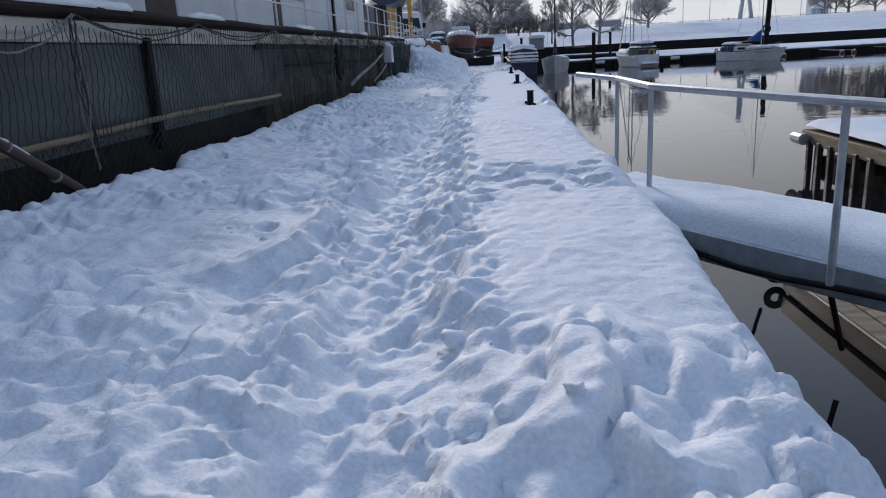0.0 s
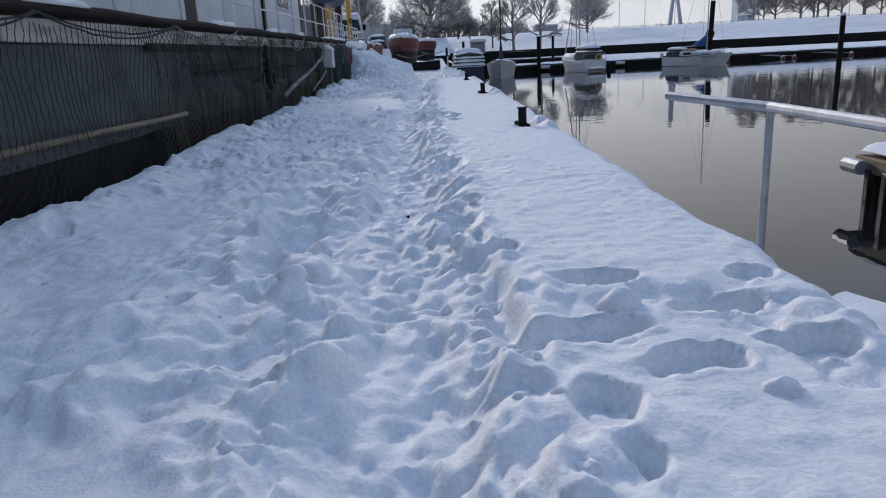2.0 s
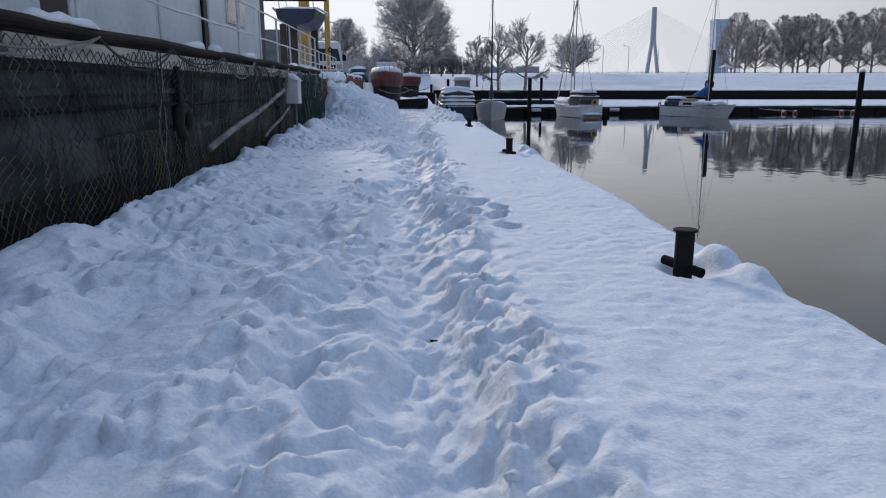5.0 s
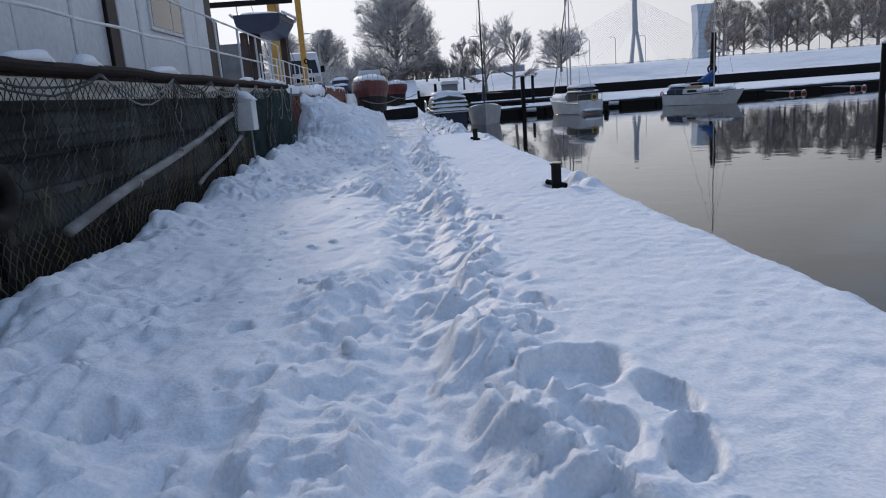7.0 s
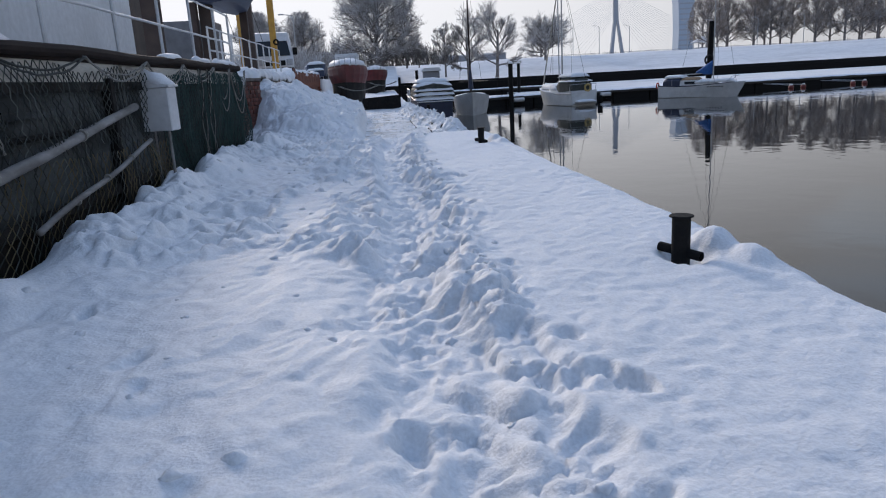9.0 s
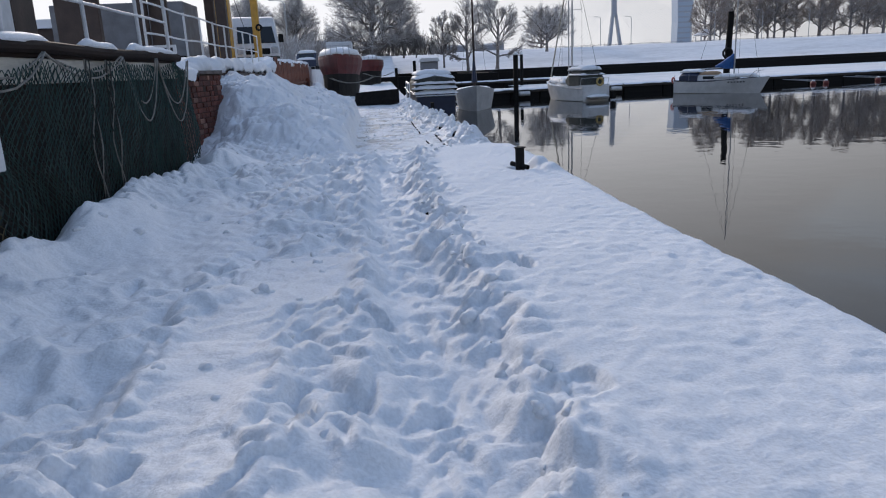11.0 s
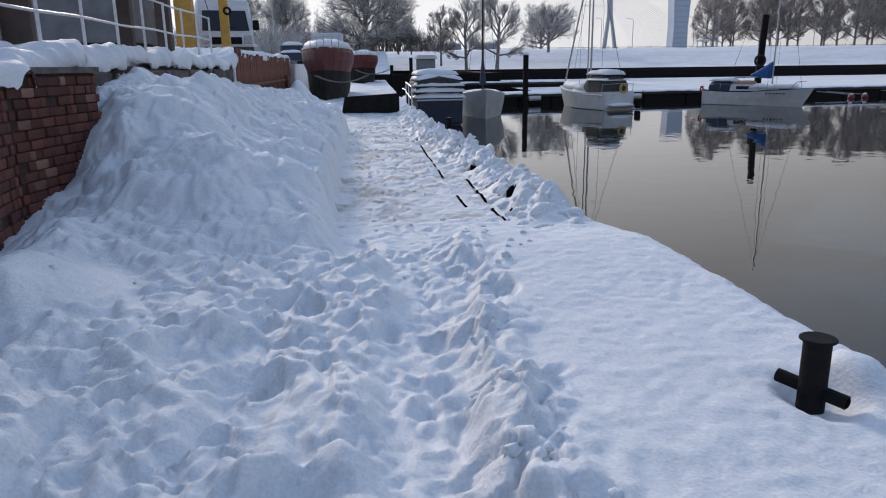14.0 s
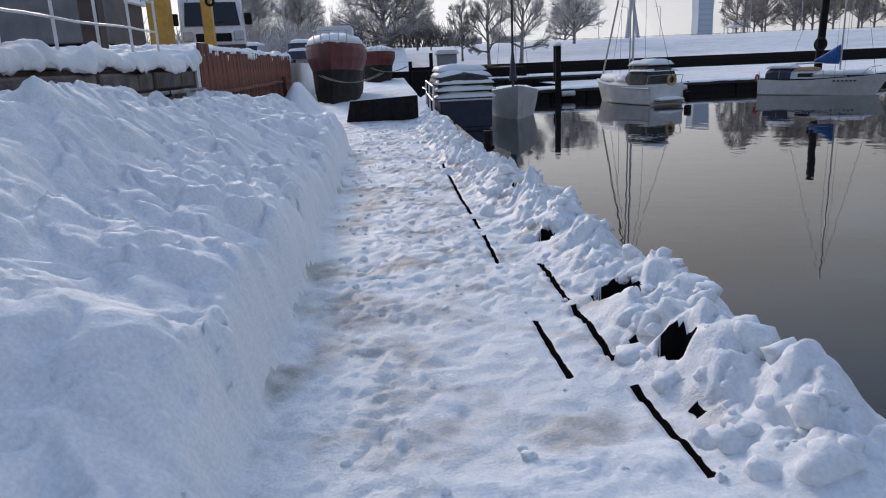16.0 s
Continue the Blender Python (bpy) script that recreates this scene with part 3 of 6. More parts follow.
    Z += side * start * smoothstep(0.0, 0.18, bank_h) * (0.05 * c_big + 0.02 * c_mid + 0.12 * fbm(X * 1.5, Y * 1.5, 60, 2) + 0.07 * billow(2.8, 66) - 0.05)
    for k in range(170):
        dent(rng.uniform(0.75, 1.9), rng.uniform(36, 56), 0.055, 0.13, rng.uniform(0.006, 0.02), rng.normal(0, 0.3))
    # snow drifts round the mooring posts
    for by in BOLLARDS[:3]:
        Z += -0.09 * np.exp(-(((X - 3.02) / 0.16) ** 2 + ((Y - by + 0.03) / 0.20) ** 2) ** 2) + 0.13 * np.exp(-(((X - 3.30) / 0.13) ** 2 + ((Y - by - 0.12) / 0.20) ** 2) ** 1.5) + 0.08 * np.exp(-(((X - 3.38) / 0.12) ** 2 + ((Y - by + 0.28) / 0.18) ** 2) ** 1.5)
    # gaps between deck planks, open where the snow is scraped off
    mi = np.zeros((len(ys) - 1, len(xs) - 1), dtype=np.int32)
    pack = (cleared * (1 - side) * (heap < 0.12))[:-1, :-1]
    mi[pack > 0.93] = 1
    gaps = []
    for gx, y0, y1 in ((2.16, 36.9, 38.1), (2.16, 39.3, 40.2), (2.14, 41.6, 47.6), (2.46, 38.0, 41.5), (2.64, 37.2, 40.4), (2.88, 37.8, 39.2), (2.62, 42.3, 43.4)):
        j = int((gx - xs[0]) / dx)
        for i in range(int((y0 - ys[0]) / dy), int((y1 - ys[0]) / dy)):
            if vnoise(np.array([ys[i] * 2.6]), np.array([gx * 9]), 61)[0] > -0.42 and Z[i, j] < -0.15 and gx < 2.75:
                Z[i, j] = -0.34
                mi[i - 1:i + 1, j - 1:j + 1] = 2
                gaps.append((i, j))
    for gx, gy, r in ((2.76, 40.3, 0.22), (2.72, 39.2, 0.13), (2.78, 44.0, 0.2), (2.66, 42.1, 0.12), (1.47, 31.18, 0.05), (0.62, 7.9, 0.03), (1.38, 9.4, 0.024), (1.25, 13.7, 0.045)):
        s = patch(gx, gy, r)
        q = ((X[s] - gx) / (r * 0.62)) ** 2 + ((Y[s] - gy) / r) ** 2
        hit = q < 1
        Z[s] = np.where(hit, -0.34, Z[s])
        sub = mi[s[0].start:s[0].stop, s[1].start:s[1].stop]
        sub[hit[:sub.shape[0], :sub.shape[1]]] = 2
    # rounded lip over the water and a crumbled lip beside the ship
    er = EDGE_R + 0.03 * fbm(Y * 0.5, Y * 0 + 1, 71, 3) + 0.025 * fbm(Y * 3.0, Y * 0, 72, 2) + 0.10 * smoothstep(14, 20, Y) - 0.50 * smoothstep(34.5, 46.5, Y) - 0.12 * smoothstep(5.2, 2.6, Y) + 0.10 * np.exp(-((Y - 7.6) / 0.35) ** 2)
    q = np.clip((X - (er - 0.20)) / 0.20, 0, 1)
    Z += (-0.13) * (1 - np.sqrt(np.clip(1 - q * q, 0, 1)))
    over = np.clip(X - er, 0, 1)
    Z = np.where(over > 0, np.minimum(Z, 0.1) - np.minimum(over * 3.0, 0.30), Z)
    Xo = np.where(over > 0, er - over * 0.25, X)
    el = EDGE_L - 0.17 * smoothstep(11, 16, Y) + 0.10 * fbm(Y * 0.9, Y * 0 + 3, 73, 3) + 0.25 * np.exp(-((Y - 7.6) / 0.9) ** 2) - 1.6 * smoothstep(35.2, 35.9, Y)
    q = np.clip(((el + 0.25) - X) / 0.25, 0, 1)
    Z += -0.14 * (1 - np.sqrt(np.clip(1 - q * q, 0, 1)))
    under = np.clip(el - X, 0, 1)
    Z = np.where(under > 0, Z - np.minimum(under * 3.0, 0.34), Z)
    Xo = np.where(under > 0, el + under * 0.2, Xo)
    for i, j in gaps:
        Xo[i, j - 1], Xo[i, j + 1] = xs[j] - 0.019, xs[j] + 0.019
    Z = Z * tail + (1 - tail) * np.maximum(Z * 0.5, -0.25)
    level = lambda x, y: float(Z[min(len(ys) - 1, max(0, int((y - ys[0]) / dy))), min(len(xs) - 1, max(0, int((x - xs[0]) / dx)))])
    return new("snow_cover", grid_mesh("snow_cover", Xo, Y, Z, [M_SNOW, M_PACKED, M_GAP], mi)), level


def lump_ball():
    """Unit ball of 80 faces: vertices and faces."""
    bm = bmesh.new()
    bmesh.ops.create_icosphere(bm, subdivisions=2, radius=1.0)
    V, F = np.array([v.co for v in bm.verts]), np.array([[v.index for v in f.verts] for f in bm.faces])
    bm.free()
    return V, F


def snow_lumps(level):
    """Loose broken lumps of snow along the track's shoulder, the trodden side and the shovelled ridge."""
    rng = np.random.default_rng(12)
    V0, F0 = lump_ball()
    VV, FF, n = [], [], 0

    def put(x, y, r, sink=0.25):
        nonlocal n
        k1, k2 = rng.normal(size=(2, 3)) * 2.2
        v = V0 * (1 + 0.11 * rng.uniform(-1, 1, (len(V0), 1)) + 0.22 * np.sin(V0 @ k1 + rng.uniform(0, 6))[:, None] + 0.16 * np.sin(V0 @ (k2 * 1.8) + rng.uniform(0, 6))[:, None])
        d1, d2, d3 = rng.normal(size=(3, 3))
        for d in (d1, d2, d3):                       # flat broken facets
            d = d / np.linalg.norm(d)
            h = v @ d
            v = v - np.outer(0.85 * np.clip(h - 0.60, 0, 1), d)
        v = v * np.array([rng.uniform(0.85, 1.2), rng.uniform(0.85, 1.2), rng.uniform(0.7, 1.0)]) * r
        a = rng.uniform(0, 6.28)
        v = np.stack([v[:, 0] * math.cos(a) - v[:, 1] * math.sin(a), v[:, 0] * math.sin(a) + v[:, 1] * math.cos(a), v[:, 2]], -1)
        VV.append(v + np.array([x, y, level(x, y) + r * (0.4 - sink)]))
        FF.append(F0 + n)
        n += len(V0)

    for k in range(260):                             # shoulder of the track
        y = rng.uniform(-3, 36.5)
        put(float(track(y)) + 0.38 + rng.normal(0, 0.10), y, abs(rng.normal(0.018, 0.015)) + 0.010, 0.45)
    for k in range(220):                             # trodden side
        y = rng.uniform(-3, 36.5)
        put(rng.uniform(-1.6, float(track(y)) - 0.2), y, abs(rng.normal(0.024, 0.02)) + 0.012, 0.75)
    for k in range(14):                             # broken spots by the gangway
        put(rng.uniform(2.0, 3.35), rng.uniform(-2, 1.7) if k % 3 else rng.normal(6.3, 0.45), abs(rng.normal(0.05, 0.03)) + 0.02, 0.5)
    for k in range(620):                             # shovelled ridge at the water
        y = rng.uniform(37.4, 56)
        e = 0.5 * float(smoothstep(41, 50, y))
        put(min(3.14, 2.92 + rng.normal(0, 0.2)) - e, y, min(0.115, rng.gamma(1.3, 0.034) + 0.012), 0.5)
    for k in range(260):                             # crumbs on the cleared walk
        y = rng.uniform(36, 56)
        put(rng.uniform(0.55, 2.7), y, abs(rng.normal(0.014, 0.012)) + 0.008)
    me = bpy.data.meshes.new("snow_lumps")
    V, F = np.concatenate(VV), np.concatenate(FF)
    me.from_pydata(V.tolist(), [], F.tolist())
    me.materials.append(M_SNOW)
    me.polygons.foreach_set("use_smooth", np.ones(len(me.polygons), dtype=bool))
    me.update()
    return tagged(new("snow_lumps", me), "loose broken lumps of snow along the track", "snow", kind="stuff")


BOLLARDS = [14.56, 23.56, 33.36, 48.3]
snow_sheet, snow_level = build_snow()
snow_lumps(snow_level)
tagged(snow_sheet, "deep trampled snow with a worn track and shovelled bank", "snow", kind="stuff")


# ---- mooring posts ----
def bollard(y, first=None):
    if first:
        return copy_thing(first, pose(3.0, y, -0.3, 0, 0, random.uniform(-8, 8)))
    b = thing("mooring_bollard", (3.0, y, -0.3), "black steel mooring bollard with a cross bar in snow", "bollard", "bollards along the quay")
    part("post", Shape().lathe([(0.064, 0), (0.064, 0.56), (0.066, 0.565)], sides=24), M_BLACK, b, smooth=False)
    part("cap_plate", Shape().lathe([(0.076, 0.566), (0.084, 0.570), (0.084, 0.578), (0.078, 0.582)], sides=24), M_BLACK, b, "grey frosted cap plate")
    bar = part("cross_bar", Shape().tube([(-0.082, 0.15, 0.335), (0.078, -0.14, 0.305)], 0.034, 14), M_BLACK, b)
    # near-black disc paints the shade inside the bar's open end
    part("pipe_mouth_shade", Shape().tube([(0.076, -0.137, 0.3053), (0.081, -0.146, 0.3045)], [0.028, 0.024], 14), M_GAP, bar)
    return b


first_bollard = bollard(BOLLARDS[0])
for by in BOLLARDS[1:]:
    bollard(by, first_bollard)


# ---- moored ship with netting along its side ----
def build_ship():
    HX, Y0, Y1 = -2.12, -12.0, 35.4
    ship = thing("moored_ship", (0, 0, 0), "old grey-hulled moored ship with a white deckhouse", "ship")
    # plating: lower dark belly, grey strake, cream strip
    s = Shape()
    ys = np.linspace(Y0, Y1, 40)
    ring = lambda y: [(HX - 0.35, y, -2.2), (HX - 0.10, y, -0.4), (HX - 0.03 + 0.01 * math.sin(y * 2.1), y, 0.30), (HX - 6.5, y, 0.30), (HX - 6.5, y, -2.2)]
    part("hull_bottom", s.loft([ring(y) for y in ys]), M_HULLDARK, ship, "black lower hull plating")
    s = Shape()
    ring = lambda y: [(HX - 0.02, y, 0.30), (HX + 0.006 * math.sin(y * 3.3), y, 0.8), (HX + 0.006 * math.sin(y * 2.2 + 1), y, 1.42), (HX - 6.5, y, 1.42), (HX - 6.5, y, 0.30)]
    part("hull_side", s.loft([ring(y) for y in np.linspace(Y0, 14.0, 36)]), M_HULL, ship, "dull grey painted hull side")
    part("hull_side", Shape().loft([ring(y) for y in np.linspace(14.0, 29.5, 30)]), M_FARHULL, ship, "mottled dark grey hull side")
    part("hull_side", Shape().box((HX - 6.5, 29.5, 0.30), (HX - 0.02, Y1, 1.42)), M_HULLDARK, ship, "dark hull side under green net")
    for a, b in ((Y0, -2.4), (-2.3, 3.9), (4.0, 9.9), (10.0, 15.8), (15.9, 21.6), (21.7, 27.9), (28.0, Y1)):
        part("sheer_plank", Shape().box((HX - 0.04, a, 1.43), (HX + 0.045, b, 1.66), 0.012), M_CREAM, ship, "worn cream sheer plank")
    cap = Shape().tube([(HX + 0.07, y, 1.75 + 0.012 * math.sin(y * 1.7)) for y in np.linspace(Y0, Y1, 60)], 0.060, 10)
    cap.box((HX - 0.4, Y0, 1.66), (HX + 0.05, Y1, 1.73), 0.01)
    part("cap_rail", cap, M_CAP, ship, "black rounded cap rail")
    part("deck", Shape().box((HX - 6.4, Y0, 1.60), (HX - 0.36, Y1, 1.70)), M_BROWN, ship)
    part("rubbing_pipe", Shape().tube([(HX + 0.10, y, 0.48 + 0.02 * math.sin(y * 0.8)) for y in np.linspace(-4, 14.2, 24)], 0.036, 10), M_TIMBER, ship, "weathered pale rubbing pole")
    part("rubbing_pipe", Shape().tube([(HX + 0.06, y, 1.08 - 0.004 * y) for y in np.linspace(15.0, 27.5, 12)], 0.03, 8), M_BLACK, ship)
    for z, a, b, h in ((1.36, 13.2, 29.4, 0.10), (1.14, 14.6, 26.0, 0.07), (0.62, 17.5, 24.0, 0.09), (0.20, 13.0, 30.0, 0.12)):
        part("strake", Shape().box((HX + 0.01, a, z), (HX + 0.06, b, z + h), 0.012), M_HULLDARK if z > 1.3 or z < 0.3 else M_FARHULL, ship, "dark timber strake on the hull")
    for y in (8.9, 20.0, 27.4):
        part("fender_post", Shape().box((HX, y - 0.06, 0.1), (HX + 0.11, y + 0.06, 1.5), 0.015), M_BLACK, ship)
    # deckhouse
    WX, HY, TOP = -3.6, 34.3, 4.7
    house = part("deckhouse", Shape().box((WX - 4.4, Y0, 1.70), (WX - 0.03, HY, TOP), 0.02), M_WHITE, ship, "white painted deckhouse")
    seams = [Y0, -6, -1.5, 3.2, 7.6, 12.3, 13.6, 16.8, 19.7, 20.5, 24.0, 27.1, 27.6, 32.6, 33.6, HY]
    openings = {12.3: "door", 19.7: "door", 27.1: "door", 33.6: "door"}
    for a, b in zip(seams[:-1], seams[1:]):
        if a in openings:
            d = part("door", Shape().box((WX - 0.04, a + 0.02, 1.72), (WX - 0.01, b - 0.02, TOP - 0.55), 0.008), M_BROWN, ship, "dark brown door leaf")
            part("door_handle", Shape().tube([(WX + 0.01, a + 0.1, 2.75), (WX + 0.03, a + 0.1, 2.75), (WX + 0.03, a + 0.18, 2.75)], 0.01, 6), M_GALV, d)
            part("panel", Shape().box((WX - 0.04, a, TOP - 0.55), (WX, b, TOP), 0.01), M_HOUSE, ship)
        else:
            part("panel", Shape().box((WX - 0.04, a + 0.012, 1.70), (WX, b - 0.012, TOP), 0.01), M_HOUSE, ship)
    for a, b in ((-4.5, -2.9), (4.6, 6.2), (14.4, 15.9), (21.4, 23.2), (29.2, 31.3)):
        w = part("window", Shape().box((WX - 0.01, a, 2.85), (WX + 0.045, b, 4.05), 0.012), M_WHITE, ship, "white framed deckhouse window")
        mid = a + 0.62 * (b - a)
        for p, q in ((a + 0.08, mid - 0.04), (mid + 0.04, b - 0.08)):
            part("pane", Shape().box((WX + 0.02, p, 2.93), (WX + 0.052, q, 3.97), 0.004), M_GLASS, w)
    part("roof_edge", Shape().box((WX - 4.6, Y0, TOP), (WX + 0.25, HY + 0.3, TOP + 0.12), 0.02), M_WHITE, ship)
    part("drain_pipe", Shape().tube([(WX + 0.05, 26.9, 1.7), (WX + 0.05, 26.9, 4.6)], 0.035, 8), M_BLACK, ship)
    part("cable", Shape().tube([(WX + 0.02, 12 + i * 0.3, 3.2 - 0.5 * math.sin(i / 8 * math.pi)) for i in range(9)], 0.012, 5), M_BLACK, ship)
    # white tube railing
    stations = [-9, -6.6, -4.2, -1.8, 0.6, 3.0, 5.4, 7.8, 10.2, 12.6, 15, 17.4, 19.8, 22.2, 24.2, 26.2, 28.2, 30.1, 32.0, 33.9, 35.3]
    RX = HX - 0.02
    for y in stations:
        r = part("stanchion", Shape().tube([(RX, y, 1.7), (RX - 0.01, y, 2.85)], 0.024, 8), M_WHITE, ship)
    for z in (2.28, 2.85):
        pts = [(RX - 0.005, y, z + 0.01 * math.sin(y * 3)) for y in np.linspace(-9, 35.3, 46)]
        part("hand_rail", Shape().tube(pts, 0.019, 8), M_WHITE, ship)
    return ship, HX


ship, HX = build_ship()


def snow_cap(name, pts, w, h, label, seed=0, cat="snow"):
    """A soft ridge of lying snow along a line of points."""
    rng = random.Random(seed)
    rings = []
    n = 9
    for i, p in enumerate(pts):
        e = 0.25 if i in (0, len(pts) - 1) else 1
        ww, hh = w * rng.uniform(0.75, 1.1) * (0.5 + 0.5 * e), h * rng.uniform(0.6, 1.15) * e
        q = Vector(pts[min(i + 1, len(pts) - 1)]) - Vector(pts[max(i - 1, 0)])
        side = Vector((q.y, -q.x, 0)).normalized()
        ring = []
        for k in range(n):
            a = math.pi * k / (n - 1)
            ring.append(tuple(Vector(p) + side * (ww * 0.5 * math.cos(a)) + Vector((0, 0, hh * math.sin(a) ** 0.7))))
        rings.append(ring)
    ob = new(name, Shape().loft(rings).mesh(name, M_SNOW, True))
    return tagged(ob, label, cat, kind="stuff")


def line(a, b, n, jx=0.0, seed=1):
    r = random.Random(seed)
    return [tuple(a[c] + (b[c] - a[c]) * i / (n - 1) + (r.uniform(-jx, jx) if c < 2 else 0) for c in range(3)) for i in range(n)]


for k, (a, b) in enumerate(((-2, 1.1), (3.3, 8.7), (10.3, 11.8), (16.2, 17.6), (20.6, 21.4), (21.95, 22.5), (24.1, 25.3), (29.6, 30.9), (31.6, 32.6), (33.2, 35.3))):
    snow_cap("rail_snow", line((HX + 0.03, a, 1.79), (HX + 0.03, b, 1.79), max(5, int((b - a) * 5)), 0.015, k), 0.20, 0.11, "clumps of snow lying on the ship's rail", k)


def build_net():
    rng = random.Random(11)
    s, g, w = Shape(), Shape(), Shape()
    X0 = HX + 0.12

    def hang(y, z):
        """Where a knot of the net ends up: it sags in swags and drifts sideways."""
        drop = 0.07 * abs(math.sin(y * 1.35)) + 0.03 * math.sin(y * 0.6 + z * 2)
        return (X0 + 0.045 * math.sin(z * 3 + y * 0.7) + 0.02 * math.sin(y * 5.1 + z * 4), y + 0.10 * math.sin(z * 2.1 + y * 0.5) + 0.03 * math.sin(z * 7 + y * 3.3), z - drop + 0.02 * math.sin(y * 4.3 + z * 9))

    def strands(shapes, y0, y1, gap, half, rise, top, foot, r):
        """Zigzag cords that meet their neighbours knot by knot; half 0 hangs straight."""
        k, y = 0, y0
        while y < y1:
            low = foot + rng.uniform(-0.1, 0.1)
            n = int((top - low) / rise)
            zig = half * (0.85 + 0.15 * math.sin(y * 0.9))
            pts = [hang(y + (zig if (i + k) % 2 else -zig) + rng.uniform(-0.006, 0.006), top - i * rise + rng.uniform(-0.006, 0.006)) for i in range(n + 1)]
            shapes[rng.randrange(len(shapes))].tube(pts, r, 3, False)
            k, y = k + 1, y + gap

    u = Shape()
    strands([s], -5.0, 13.2, 0.105, 0.014, 0.11, 1.66, 0.42, 0.0048)
    strands([s], -5.0, 13.2, 0.075, 0.036, 0.08, 0.42, -0.05, 0.0048)
    strands([s, s, w], 13.2, 29.3, 0.068, 0.034, 0.062, 1.66, 0.75, 0.0058)
    strands([s, u, w, u], 13.2, 29.3, 0.068, 0.034, 0.062, 0.75, -0.12, 0.0058)
    strands([g], 29.2, 35.75, 0.045, 0.022, 0.055, 1.64, -0.05, 0.0052)
    strands([g, s], 29.25, 35.7, 0.06, 0.028, 0.07, 1.60, 0.1, 0.005)
    net = thing("fishing_net", (0, 0, 0), "dark fishing net hung in swags along the hull", "net")
    part("net_mesh", s, M_NET, net, kind="stuff")
    part("net_mesh", w, M_NETPALE, net, "faded pale net cords", kind="stuff")
    part("net_mesh", u, M_NETRUST, net, "tarry brown net cords", kind="stuff")
    part("net_mesh", g, M_NETGREEN, net, "denser blue-green netting", kind="stuff")
    for k, (a, b, sag) in enumerate(((-4, -1.2, 0.5), (-1.2, 2.2, 0.45), (2.2, 4.9, 0.3), (4.9, 7.2, 0.35), (7.2, 10.4, 0.22), (10.4, 14.1, 0.2), (14.1, 17.4, 0.22), (17.4, 19.6, 0.28), (19.6, 22.2, 0.2), (22.2, 24.6, 0.3), (24.6, 26.6, 0.18), (26.6, 28.6, 0.22), (28.6, 30.4, 0.3), (30.4, 32.5, 0.22), (32.5, 33.9, 0.75), (33.9, 35.6, 0.85))):
        for j in range(2):
            pts = [(HX + 0.15 + 0.02 * j, a + (b - a) * i / 14, 1.70 - (sag * (0.75 + 0.3 * j)) * 4 * (i / 14) * (1 - i / 14) + rng.uniform(-0.01, 0.01)) for i in range(15)]
            part("swag_rope", Shape().tube(pts, 0.011, 5), M_ROPE if b > 28 or k % 3 == 0 else M_NET, net)
    for y, zl in ((7.1, 0.1), (2.0, 0.3), (19.0, -0.05), (31.3, 0.0), (31.9, 0.05), (24.6, 0.9)):
        for j in range(5):
            pts = [(HX + 0.17 + 0.03 * math.sin(i + j), y + 0.05 * math.sin(i * 0.8 + j * 1.9) + 0.012 * j * i / 3, 1.66 + (zl - 1.66) * i / 9) for i in range(10)]
            part("hanging_cord", Shape().tube(pts, 0.007, 4), M_ROPE if j % 3 == 0 else M_NET, net)
    return net


build_net()


def leaning_pole(a, b, r, label, mat=M_POLE):
    p = thing("leaning_pole", a, label, "pole", "poles behind the net")
    d = Vector(b) - Vector(a)
    part("shaft", Shape().tube([d * (i / 8) + Vector((0, 0, 0.02 * math.sin(i))) for i in range(9)], [r * (1.08 - 0.02 * i) for i in range(9)], 10), mat, p, smooth=True)
    for i in range(2, 7, 2):
        part("lashing", Shape().tube([d * (i / 8 - 0.004), d * (i / 8 + 0.004)], r * 1.25, 10), M_ROPE, p)


leaning_pole((HX + 0.26, 20.7, 0.34), (HX + 0.10, 28.1, 1.14), 0.050, "pale weathered pole slanting behind the net")
leaning_pole((HX + 0.26, 24.8, 0.25), (HX + 0.2, 28.2, 0.72), 0.028, "thin grey pole slanting behind the net")
leaning_pole((HX + 0.42, 6.6, -0.15), (HX + 0.16, 4.6, 1.25), 0.048, "dark mooring pole with snow leaning at the hull", M_BROWN)
for k, (p, q) in enumerate(((0.10, 0.30), (0.36, 0.55), (0.63, 0.74))):
    at = lambda t: (HX + 0.42 - 0.26 * t, 6.6 - 2.0 * t, -0.11 + 1.40 * t)
    snow_cap("pole_snow", line(at(p), at(q), 8, 0.006, k + 3), 0.055, 0.03, "snow stuck along the leaning pole", 31 + k)


def build_tyre(y, z, r):
    t = thing("fender_tyre", (HX + 0.14, y, z), "old black tyre fender hung on the hull", "tyre")
    part("tyre", Shape().torus(r, r * 0.42, (0, 0, 0), 0, 22, 10), M_HULLDARK, t, smooth=True)


for y, z, r in ((19.9, 0.76, 0.19),):
    build_tyre(y, z, r)

